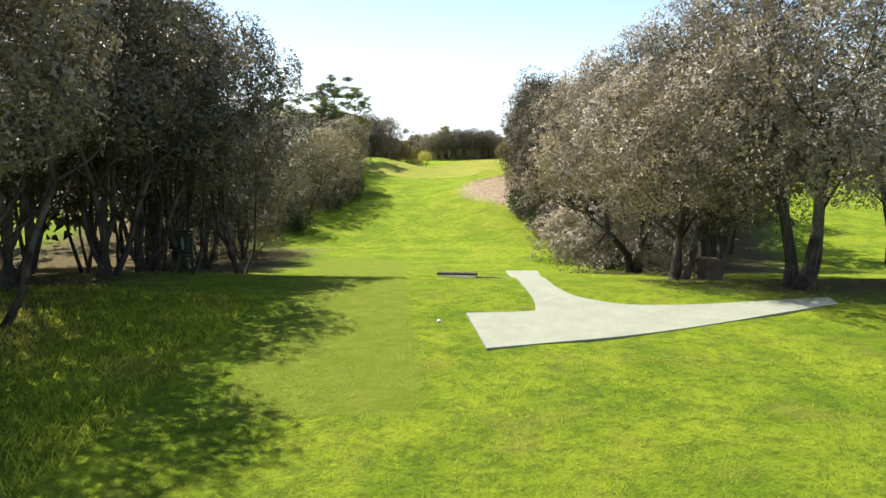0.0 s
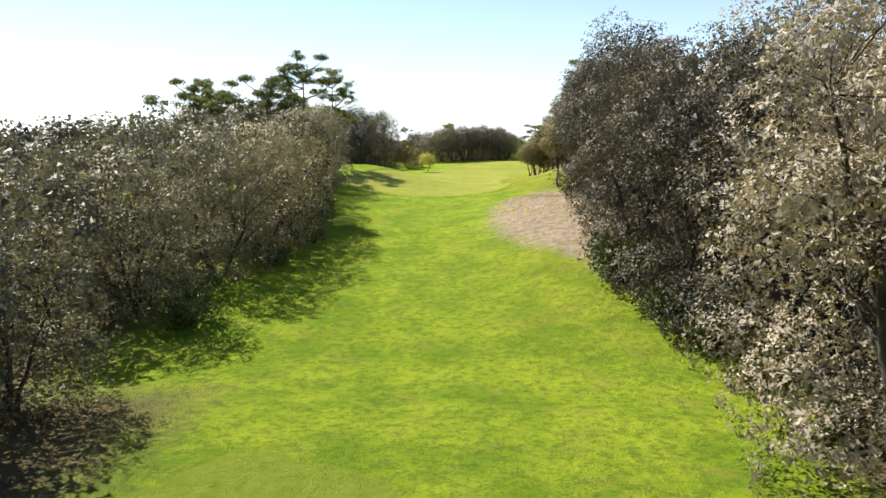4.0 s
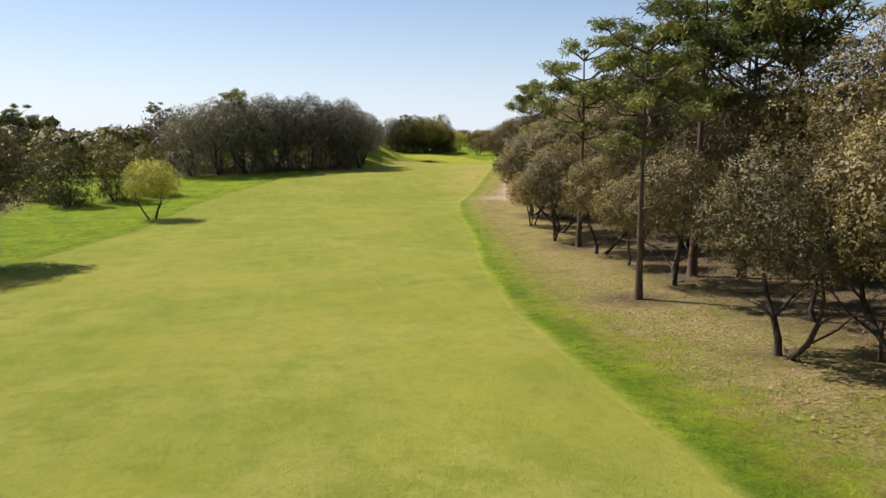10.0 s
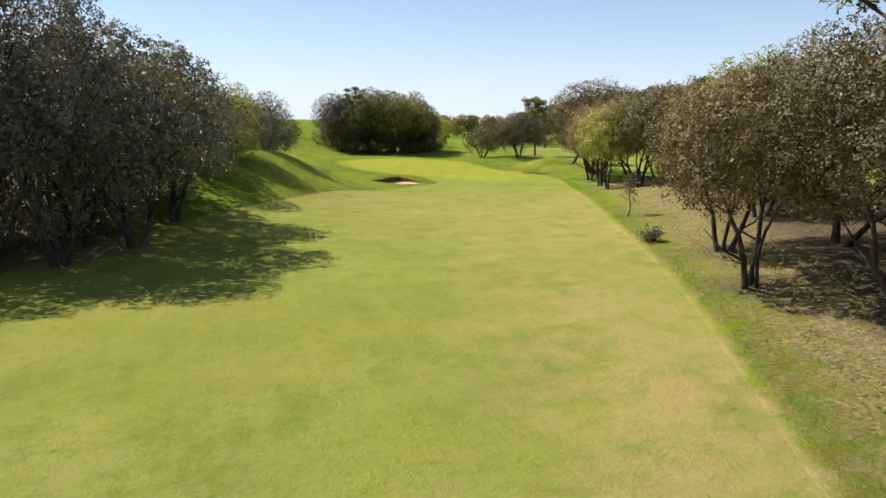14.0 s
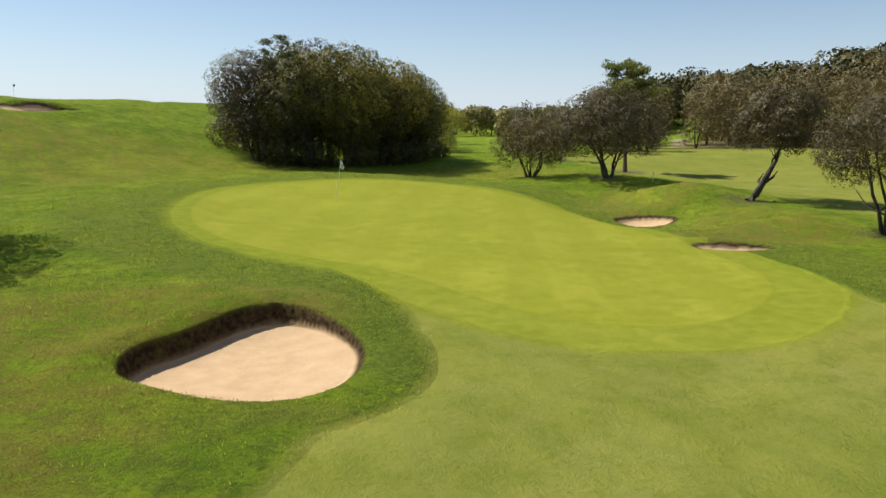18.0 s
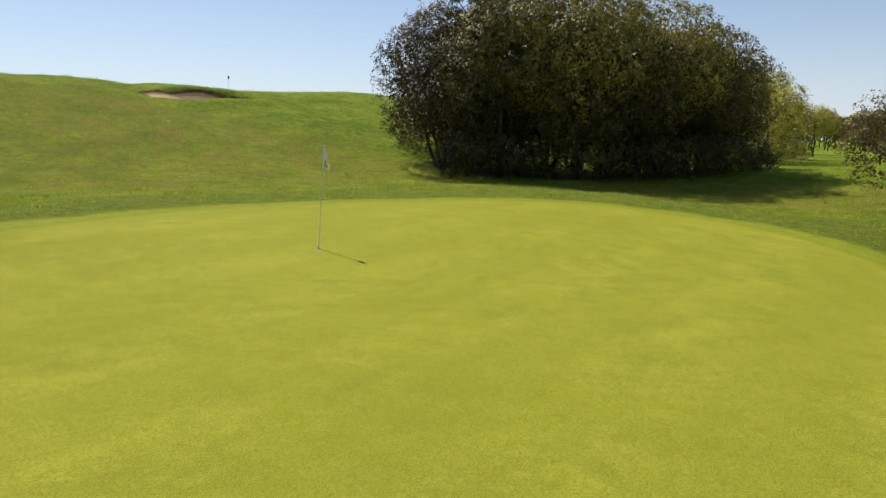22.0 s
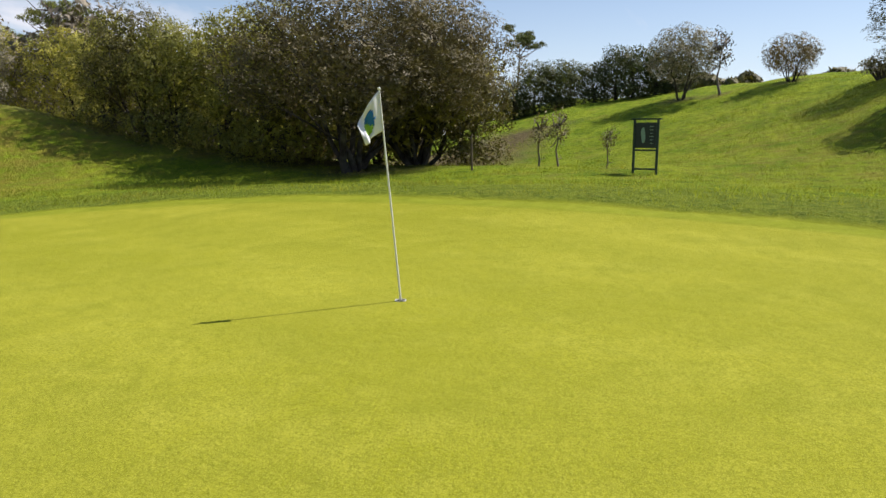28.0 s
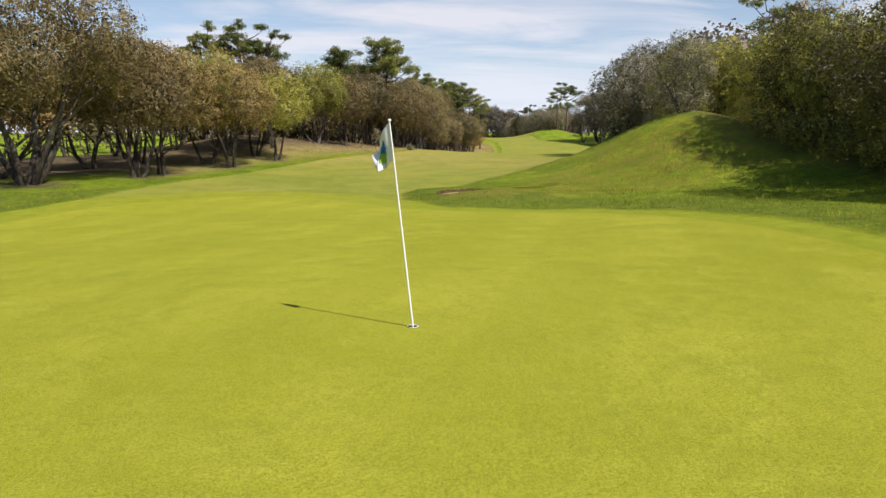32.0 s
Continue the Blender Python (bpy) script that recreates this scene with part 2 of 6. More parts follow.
    lane = k.n.new("ShaderNodeTexWave")
    lane.inputs["Scale"].default_value, lane.inputs["Distortion"].default_value, lane.inputs["Detail Scale"].default_value = 0.12, 0.9, 0.2
    lane_map = k.n.new("ShaderNodeMapping")
    lane_map.inputs["Rotation"].default_value = (0, 0, radians(20))
    k.l.new(k.coord, lane_map.inputs[0])
    k.l.new(lane_map.outputs[0], lane.inputs["Vector"])
    putt = k.mix(k.span(lane.outputs["Fac"], 0.35, 0.65, 0.0, 0.42), putt, (0.198, 0.212, 0.011))
    putt = k.mix(k.span(k.noise(42.0, 5.0, 0.8), 0.44, 0.58, 0.0, 0.8), putt, (0.140, 0.152, 0.009))
    putt = k.mix(k.span(k.noise(7.0, 5.0, 0.7), 0.48, 0.64, 0.0, 0.45), putt, (0.155, 0.172, 0.010))
    putt = k.mix(k.span(tiny, 0.45, 0.7, 0.0, 0.7), putt, (0.44, 0.436, 0.070))
    tee = k.mix(k.span(mid, 0.3, 0.7), (0.145, 0.200, 0.018), (0.205, 0.245, 0.034))
    dirt = k.mix(k.span(mid, 0.3, 0.7), (0.25, 0.18, 0.12), (0.47, 0.375, 0.285))
    dirt = k.mix(k.span(k.noise(14.0, 6.0, 0.75), 0.5, 0.66, 0.0, 0.8), dirt, (0.20, 0.14, 0.09))
    straw_bed = k.mix(k.span(k.noise(9.0, 6.0, 0.75), 0.42, 0.62), (0.22, 0.17, 0.062), (0.49, 0.385, 0.165))
    straw_bed = k.mix(k.span(blotch, 0.50, 0.62, 0.0, 0.7), straw_bed, (0.20, 0.20, 0.035))
    straw_bed = k.mix(k.span(k.noise(0.8, 4.0, 0.6), 0.56, 0.66, 0.0, 0.6), straw_bed, (0.42, 0.28, 0.14))
    dirt = k.mix(k.span(k.noise(0.9, 5.0, 0.7), 0.6, 0.7, 0.0, 0.85), dirt, (0.21, 0.20, 0.045))
    litter = k.mix(k.span(k.noise(16.0, 6.0, 0.75), 0.42, 0.64), (0.055, 0.04, 0.025), (0.25, 0.18, 0.115))
    litter = k.mix(k.span(mid, 0.5, 0.75, 0.0, 0.6), litter, (0.15, 0.14, 0.05))
    sand = k.mix(k.span(mid, 0.3, 0.7), (0.50, 0.335, 0.185), (0.60, 0.415, 0.235))
    sand = k.mix(k.span(fine, 0.5, 0.8, 0.0, 0.35), sand, (0.36, 0.26, 0.165))
    track = k.mix(k.span(mid, 0.3, 0.7), (0.345, 0.250, 0.165), (0.43, 0.325, 0.225))

    c = k.mix(zone("tee", 0.12, 0.05), rough, tee)
    # darker uncut grass along the fairway, with its edge shadow painted in
    verge = k.span(k.math("ABSOLUTE", k.math("ADD", k.value("fairway"), 0.55)), 0.15, 0.6, 0.18, 0.0)
    c = k.mix(verge, c, (0.075, 0.118, 0.012))
    c = k.mix(zone("fairway", 0.14, 0.45), c, fair)
    c = k.mix(k.math("MULTIPLY", zone("collar", 0.22, 0.35), 0.7), c, k.mix(k.span(mid, 0.3, 0.7), (0.168, 0.196, 0.010), (0.252, 0.264, 0.022)))
    c = k.mix(zone("green", 0.08, 0.04), c, putt)
    edge = k.span(k.math("ABSOLUTE", k.math("ADD", k.value("green"), k.math("MULTIPLY", rag, 0.08))), 0.02, 0.12, 0.16, 0.0)
    c = k.mix(edge, c, (0.11, 0.13, 0.012))
    dirt_in = k.math("MULTIPLY", zone("dirt", 0.7, 3.2), 0.95)
    c = k.mix(dirt_in, c, dirt)
    c = k.mix(k.math("MULTIPLY", zone("straw", 0.8, 3.4), 0.9), c, straw_bed)
    c = k.mix(k.math("MULTIPLY", zone("litter", 0.9, 2.0), 0.9), c, litter)
    c = k.mix(k.math("MULTIPLY", zone("track", 0.8, 1.6), 0.92), c, track)
    lip = k.span(k.math("ABSOLUTE", k.math("ADD", k.value("sand"), 0.07)), 0.05, 0.13, 1.0, 0.0)
    c = k.mix(k.math("MULTIPLY", lip, k.span(mid, 0.2, 0.45)), c, k.mix(k.span(tuft, 0.4, 0.6), (0.045, 0.030, 0.017), (0.145, 0.098, 0.045)))
    c = k.mix(zone("sand", 0.05, 0.06), c, sand)
    sm = k.math("MAXIMUM", k.math("MAXIMUM", zone("collar", 0.35, 0.3), k.math("MULTIPLY", zone("track", 0.6, 1.2), 0.75)), zone("sand", 0.1, 0.0))
    height = k.math("MULTIPLY", k.math("ADD", k.math("MULTIPLY", fine, 0.6), k.math("ADD", k.math("MULTIPLY", tuft, 1.2), k.math("MULTIPLY", clump, 1.6))), k.span(k.math("MAXIMUM", sm, k.math("MULTIPLY", zone("fairway", 0.2, 0.0), 0.8)), 0.0, 1.0, 1.0, 0.12))
    k.bump(height, 1.0, 0.11)
    return k.colour(c)


GROUND = ground_material()
LEAF_GREY = leaf_material("oak_leaves_grey", (0.108, 0.098, 0.079), (0.325, 0.292, 0.240), (0.295, 0.243, 0.195))
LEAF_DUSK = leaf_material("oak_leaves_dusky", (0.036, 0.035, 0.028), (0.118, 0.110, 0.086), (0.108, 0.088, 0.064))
LEAF_UMBER = leaf_material("oak_leaves_umber", (0.030, 0.026, 0.017), (0.105, 0.088, 0.050), (0.10, 0.076, 0.040))
LEAF_OLIVE = leaf_material("oak_leaves_olive", (0.095, 0.092, 0.060), (0.340, 0.322, 0.215), (0.30, 0.255, 0.17))
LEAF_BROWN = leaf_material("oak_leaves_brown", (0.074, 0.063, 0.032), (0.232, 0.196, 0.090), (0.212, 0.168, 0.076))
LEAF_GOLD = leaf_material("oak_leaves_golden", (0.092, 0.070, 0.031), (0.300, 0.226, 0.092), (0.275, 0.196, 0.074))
LEAF_FRESH = leaf_material("oak_leaves_fresh", (0.12, 0.125, 0.03), (0.46, 0.46, 0.11), (0.41, 0.385, 0.09), 0.5, 0.4)
LEAF_DARK = leaf_material("oak_leaves_dark", (0.046, 0.047, 0.018), (0.185, 0.176, 0.052), (0.23, 0.198, 0.052))
LEAF_CHESTNUT = leaf_material("oak_leaves_chestnut", (0.050, 0.042, 0.022), (0.170, 0.140, 0.064), (0.165, 0.124, 0.050), 0.5, 0.14)
# leaf colour lowered to give the thicket its deep backlit shade
LEAF_THICKET = leaf_material("oak_leaves_thicket", (0.022, 0.024, 0.009), (0.105, 0.102, 0.028), (0.150, 0.128, 0.032), 0.5, 0.10)
LEAF_MOSS = leaf_material("oak_leaves_mossy", (0.046, 0.047, 0.010), (0.275, 0.255, 0.056), (0.300, 0.250, 0.052), 0.5, 0.14)
# darkened copy of the grey leaves, shade of the woods put into the colour
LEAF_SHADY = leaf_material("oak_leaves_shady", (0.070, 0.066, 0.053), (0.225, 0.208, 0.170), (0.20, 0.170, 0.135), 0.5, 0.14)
NEEDLE = leaf_material("pine_needles", (0.05, 0.08, 0.025), (0.17, 0.21, 0.05), (0.20, 0.195, 0.055), 0.5, 0.25)
SHRUB = leaf_material("shrub_leaves", (0.03, 0.05, 0.016), (0.10, 0.14, 0.04), (0.10, 0.10, 0.04))
BARK = bark_material("oak_bark", (0.028, 0.022, 0.018), (0.085, 0.068, 0.054))
PINE_BARK = bark_material("pine_bark", (0.06, 0.038, 0.026), (0.17, 0.11, 0.075))
PALE_BARK = bark_material("pale_bark", (0.12, 0.10, 0.08), (0.30, 0.26, 0.21))
CONCRETE = plain("path_concrete", (0.27, 0.28, 0.21), 0.85, 0.2, 14.0, 0.14, 0.3)
WHITE_PAINT = plain("white_paint", (0.80, 0.80, 0.78), 0.35, 0.5, 30.0, 0.05, 0.05)
GREEN_PAINT = plain("dark_green_paint", (0.012, 0.040, 0.026), 0.4, 0.5, 20.0, 0.2, 0.1)
PANEL_BLACK = plain("dark_panel", (0.010, 0.022, 0.016), 0.35, 0.5, 20.0, 0.2, 0.05)
LETTERING = plain("pale_green_print", (0.28, 0.40, 0.30), 0.6, 0.3, 20.0, 0.1, 0.02)
SIGN_WHITE = plain("sign_white", (0.74, 0.74, 0.72), 0.5, 0.4, 20.0, 0.1, 0.05)
DARK_PRINT = plain("dark_print", (0.05, 0.05, 0.055), 0.6, 0.3, 20.0, 0.1, 0.02)
OLD_WOOD = plain("weathered_wood", (0.20, 0.155, 0.11), 0.85, 0.15, 16.0, 0.35, 0.6)
SLEEPER = plain("tarred_sleeper_wood", (0.085, 0.066, 0.05), 0.85, 0.15, 16.0, 0.35, 0.6)
CUP_WHITE = plain("cup_white", (0.82, 0.82, 0.80), 0.5, 0.4, 30.0, 0.05, 0.03)
HOLE_SHADE = plain("hole_shade", (0.02, 0.018, 0.012), 0.9, 0.1, 30.0, 0.1, 0.03)
CLOTH_WHITE = plain("flag_white_cloth", (0.78, 0.79, 0.82), 0.75, 0.2, 60.0, 0.05, 0.1)
CLOTH_BLUE = plain("flag_blue_print", (0.03, 0.17, 0.40), 0.75, 0.2, 60.0, 0.1, 0.1)
CLOTH_GREEN = plain("flag_green_print", (0.28, 0.50, 0.06), 0.75, 0.2, 60.0, 0.1, 0.1)
GRASS_BLADE = leaf_material("grass_blades", (0.17, 0.26, 0.02), (0.38, 0.47, 0.045), (0.40, 0.38, 0.08), 0.6, 0.65)
DRY_LEAF = leaf_material("dry_leaves", (0.12, 0.075, 0.04), (0.34, 0.25, 0.16), (0.22, 0.15, 0.09), 0.7, 0.1)
FLOWER = plain("daisy_white", (0.80, 0.80, 0.74), 0.7, 0.2, 30.0, 0.05, 0.02)

# ---- the lie of the land ----
def smooth(e):
    e = np.clip(e, 0.0, 1.0)
    return e * e * (3.0 - 2.0 * e)


def hump(x, y, cx, cy, rx, ry, h, turn=0.0):
    """A rounded mound or hollow of height h, with half-widths rx and ry."""
    c, s = math.cos(radians(turn)), math.sin(radians(turn))
    u, v = ((x - cx) * c + (y - cy) * s) / rx, (-(x - cx) * s + (y - cy) * c) / ry
    return h * np.exp(-(u * u + v * v))


LINE_Y = (-420, -330, -290, -250, -220, -190, -160, -130, -100, -75, -50, -25, 0, 25, 60)
LINE_X = (-44, -44, -45, -46, -46, -44, -39, -34, -27, -19, -11, -4, 0, 4, 10)
FALL_Y = (-420, -335, -305, -296, -285, -270, -255, -245, -232, -215, -195, -180, -165, -150, -130, -100, -85, -72, -55, -35, -24, -12, 0, 12, 30, 60, 120, 400)
FALL_Z = (0.5, 0.3, 0.2, -1.4, -3.0, -3.8, -2.4, -1.3, -0.6, 0.2, 0.3, 0.1, -0.7, -1.7, -2.2, -2.0, -1.1, -0.4, -0.2, -0.45, -0.7, -0.35, 0.0, 0.1, 0.4, 0.3, 0.2, 0.0)


def midline(y):
    return sum(np.interp(y + d, LINE_Y, LINE_X) for d in (-15, -8, 0, 8, 15)) / 5


def land(x, y):
    """The lie of the land, without the bunkers."""
    z = sum(np.interp(y + d, FALL_Y, FALL_Z) for d in (-3, -1.5, 0, 1.5, 3)) / 5
    u = x - midline(y)
    # the dune west of and behind the green
    west = smooth((-0.75 * x + 0.66 * y - 15) / 28) * (1 - smooth((x - 4) / 26)) * smooth((y + 40) / 24)
    z = z + 5.7 * west
    z = z + west * (0.20 * np.sin(x * 0.42 + 1.3 * np.sin(y * 0.23)) * np.sin(y * 0.50 + 1.1 * np.sin(x * 0.21)) + 0.07 * np.sin(x * 1.1 + y * 0.6) * np.sin(y * 1.3 - x * 0.5))
    z = z + 1.6 * hump(x, y, -30, 13, 6, 5, 1.0) + hump(x, y, -42, 26, 14, 9, 0.8) + hump(x, y, -58, -5, 16, 8, -0.4) + hump(x, y, -44, -12, 9, 7, 0.7)
    # the mound and the ridge west of the approach
    z = z + hump(x, y, -18.0, -30.0, 5.5, 8.5, 2.9) + hump(x, y, -21.0, -38.0, 6.0, 7.0, 1.2) + hump(x, y, -22, -20, 5.5, 6, 0.9) + hump(x, y, -25, -44, 5.5, 11, 1.8, -25)
    z = z + hump(x, y, -5.6, -18.6, 3.2, 1.5, 0.22) + hump(x, y, 9, -58, 6.5, 13, 0.9)
    # mounds along the fairway
    z = z + hump(x, y, -57, -200, 8, 13, 2.4) + hump(x, y, -27, -207, 6.5, 12, 2.9)
    z = z + hump(x, y, -35, -246, 6.5, 17, 2.6) + hump(x, y, 4, -172, 15, 36, 4.5)
    z = z + hump(x, y, 6, -78, 14, 16, 1.6) + hump(x, y, -62, -240, 9, 26, 1.0)
    z = z + hump(x, y, -56, -314, 5, 12, 0.5) + hump(x, y, -34, -213, 5, 6, 0.5)
    z = z + hump(x, y, 12, -56, 9, 12, 0.8)
    # the green's crown and the hollows and banks by the two small bunkers
    z = z + hump(x, y, -10, -4, 5, 16, 0.5) + hump(x, y, -21, -8, 6, 14, 0.6) - 0.55 * smooth((x - 2) / 12) * smooth((y + 30) / 15) * smooth((30 - y) / 15)
    z = z + hump(x, y, 17.0, -2, 3.6, 9, -1.5) + hump(x, y, 15, -26, 6, 10, 0.5)
    z = z + hump(x, y, 22.0, 1.5, 4.2, 2.6, 0.9) + hump(x, y, 18.4, -9.4, 4.2, 2.8, 0.8) + hump(x, y, 20, 10, 6, 5, 0.7)
    z = z + hump(x, y, 98, 50, 28, 26, 7.0) + hump(x, y, 84, 92, 15, 20, 4.0) + hump(x, y, 118, 20, 20, 30, 5.0)
    far = smooth((np.hypot(x + 20, y + 140) - 260) / 200)
    return z * (1 - far) + 1.0 * far


# ---- where things lie on the ground ----
GREEN_RIM = [(-7.0, -5.5), (-6.2, 2.0), (-4.2, 8.0), (1.5, 11.5), (8.5, 11.0), (12.2, 3.5), (12.4, -4.0), (11.9, -11.0), (11.6, -16.6),
             (9.7, -20.9), (5.6, -23.8), (2.4, -22.9), (0.8, -19.5), (-0.6, -16.0), (-3.9, -13.0), (-6.2, -9.8)]
TEE_RIM = [(-44.0, -319.0), (-44.0, -318.9), (-45.3, -305.0), (-46.5, -279.8), (-46.5, -279.6), (-51.2, -277.0), (-51.3, -277.0), (-53.5, -281.0), (-53.5, -281.1), (-49.4, -303.0), (-48.0, -319.0), (-48.0, -319.1)]
BUNKER_RIM = [(-7.75, -23.7), (-7.62, -23.0), (-7.3, -22.4), (-6.85, -22.05), (-6.3, -21.45), (-5.7, -20.7), (-5.1, -20.3), (-4.3, -20.2), (-3.55, -20.7), (-3.1, -21.7),
              (-2.9, -22.8), (-2.95, -23.7), (-3.25, -24.8), (-3.85, -25.6), (-4.8, -26.0), (-5.9, -25.55), (-7.45, -24.6)]
BUNKERS = [  # centre, half-lengths, turn, depth
    (-5.2, -22.9, 2.3, 3.2, -20.0, 0.46),
    (17.9, -0.9, 1.7, 0.75, -46.0, 0.20),
    (13.7, -13.9, 1.6, 0.75, -10.0, 0.24),
    (-20.3, 30.2, 3.4, 1.1, 40.0, 0.75),
]


def rim_distance(x, y, rim):
    """Signed distance to a closed outline, positive within; the corners are rounded off first."""
    pts = np.array(rim, float)
    for _ in range(3):
        nxt = np.roll(pts, -1, 0)
        pts = np.stack([0.75 * pts + 0.25 * nxt, 0.25 * pts + 0.75 * nxt], 1).reshape(-1, 2)
    best = np.full(x.shape, 1e9)
    inside = np.zeros(x.shape, bool)
    for (ax, ay), (bx, by) in zip(pts, np.roll(pts, -1, 0)):
        ex, ey = bx - ax, by - ay
        f = np.clip(((x - ax) * ex + (y - ay) * ey) / (ex * ex + ey * ey + 1e-9), 0, 1)
        best = np.minimum(best, np.hypot(x - ax - f * ex, y - ay - f * ey))
        cross = (ay > y) != (by > y)
        inside ^= cross & (x < ax + (y - ay) * ex / (ey if abs(ey) > 1e-9 else 1e-9))
    return np.where(inside, best, -best)


def bunker_distance(x, y, b):
    cx, cy, rx, ry, turn, _ = b
    if b is BUNKERS[0]:  # the great bunker has a drawn-out western end
        x, y = np.asarray(x, float), np.asarray(y, float)
        out = -np.maximum(np.hypot(x - cx, y - cy) - 4.0, 0.0)
        by = np.hypot(x - cx, y - cy) < 9.0
        out[by] = rim_distance(x[by], y[by], BUNKER_RIM)
        return out
    c, s = math.cos(radians(turn)), math.sin(radians(turn))
    u, v = (x - cx) * c + (y - cy) * s, -(x - cx) * s + (y - cy) * c
    a = np.arctan2(v / ry, u / rx)
    wob = 1 + 0.07 * np.sin(2 * a + 0.6) + 0.06 * np.sin(3 * a + 1.9)
    return (wob - np.hypot(u / rx, v / ry)) * min(rx, ry)


def height(x, y):
    """The ground as built: the land, raised and hollowed at the bunkers."""
    x, y = np.asarray(x, float), np.asarray(y, float)
    z = land(x, y)
    for b in BUNKERS:
        d = bunker_distance(x, y, b)
        # the floor rises from the steep far wall to the open near side
        lean = 0.9 if b is BUNKERS[0] else -0.3
        near = smooth(((b[1] + lean * (x - b[0])) - y) / max(b[2], b[3]) * 0.5 + 0.5)
        deep = b[5] * (1.0 - 0.66 * near)
        z = z + (0.25 if b is BUNKERS[0] else 0.24) * (1 - 0.85 * near) * np.exp(-((d + 0.5) / 0.7) ** 2) - deep * smooth((d + 0.02) / (0.17 if b is BUNKERS[0] else 0.26)) - 0.05 * smooth((d - 0.3) / 1.0)
    return z


def z_at(x, y):
    return float(height(np.array([x]), np.array([y]))[0])


FAIR_LEFT = ((-210, -205, -200, -196, -186, -178, -170, -160, -130, -118, -100, -90, -76, -62, -48, -38, -30, -22),
             (-56.6, -54.0, -51.6, -50, -49, -47.4, -51, -54, -54.5, -50.5, -48, -44.5, -38, -29, -20, -12, -6, -1.5))
FAIR_RIGHT = ((-214, -209, -196, -189, -182, -167, -150, -140, -126, -113, -102, -91, -76, -69, -49, -30, -15),
              (-38.3, -38.8, -37.6, -34.6, -35.6, -34.8, -32.3, -30.3, -26.7, -24, -21, -15.8, -9.3, -6.5, 1.5, 9, 13))


def fairway_distance(x, y):
    xl, xr = np.interp(y, *FAIR_LEFT), np.interp(y, *FAIR_RIGHT)
    d = np.minimum(np.minimum((x - xl) * 0.8, (xr - x) * 0.8), -14 - y)
    # its near end is a rounded apron
    u, v = np.abs(x + 47.4) / 9.9, np.maximum(0, -208.0 - y) / 13.2
    apron = (1 - (u ** 2.3 + v ** 2.3) ** (1 / 2.3)) * 9
    d = np.where(y < -208, np.minimum(apron, (x + 57.2)), d)
    # the neighbouring hole beyond the green
    field = np.minimum(np.minimum(x - 27, 78 - x), np.minimum(y + 14, 30 + 0.7 * (x - 27) - y)) * 0.4
    return np.maximum(np.minimum(d, -1.3 - bunker_distance(x, y, BUNKERS[0])), field)


def dirt_distance(x, y):
    """The bare sandy slope before the eastern wood."""
    left = np.interp(y, (-262, -257, -252.6, -248, -244, -235, -229, -222), (-35, -37.2, -39.8, -41.4, -41.7, -41.0, -39.2, -36.0))
    return np.minimum(np.minimum(x - left, -28 - x), np.minimum((y + 263) * 0.5, (-222 - y) * 0.5)) * 0.8


def straw_distance(x, y):
    """The trodden strawy edge of the eastern wood."""
    right = np.interp(y, *FAIR_RIGHT)
    strip = np.minimum((x - right - np.interp(y, (-165, -150, -100, -70, -50, -36), (3.0, 2.4, 1.5, 1.2, 2.5, 3.0))) * 0.5, np.minimum((y + 166) * 0.3, (-34 - y) * 0.3))
    return np.minimum(strip, (right + 30 - x) * 0.3)


def wood_floor(x, y):
    """The leafy ground within the woods, whether or not a tree stands right above."""
    west = np.minimum(np.minimum(-60.0 - x, y + 335), np.minimum(-212 - y, x + 79))
    tee = np.minimum(np.minimum(-54.6 - x, y + 318), np.minimum(-272 - y, x + 88))
    mound = np.minimum(np.minimum(x - np.interp(y, (-296, -225, -205, -186), (-31, -32.0, -30, -22)), y + 290), np.minimum(-186 - y, np.interp(y, (-290, -262, -240), (-23, -13, -10)) - x))
    east = np.minimum(np.minimum(x - np.interp(y, *FAIR_RIGHT) - 7.5, y + 190), np.minimum(-88 - y, 12 - x))
    last = np.minimum(np.minimum(x - 7 - 0.45 * (y + 50), y + 88), np.minimum(-24 - y, 30 - x))
    thicket = np.minimum(np.minimum(np.interp(y, (-72, -61, -40, -30), (-50, -26, -26, -24)) - x, x + 60), np.minimum(y + 72, -30 - y))
    ridge = np.minimum(np.minimum(-18.5 - x, x + 45), np.minimum(y + 31, -9.5 - y))
    hollow = np.minimum(np.minimum(-64.0 - x, x + 116), np.minimum(y + 148, -84 - y))
    # litter oval standing in for dappled shade on path and grass by the tee
    apron = (1 - np.hypot((x + 28.5) / 6.0, (y + 304.0) / 4.2)) * 4.0
    return np.max([hollow, west, tee, mound, east, last, thicket, ridge, apron], 0) * 0.5


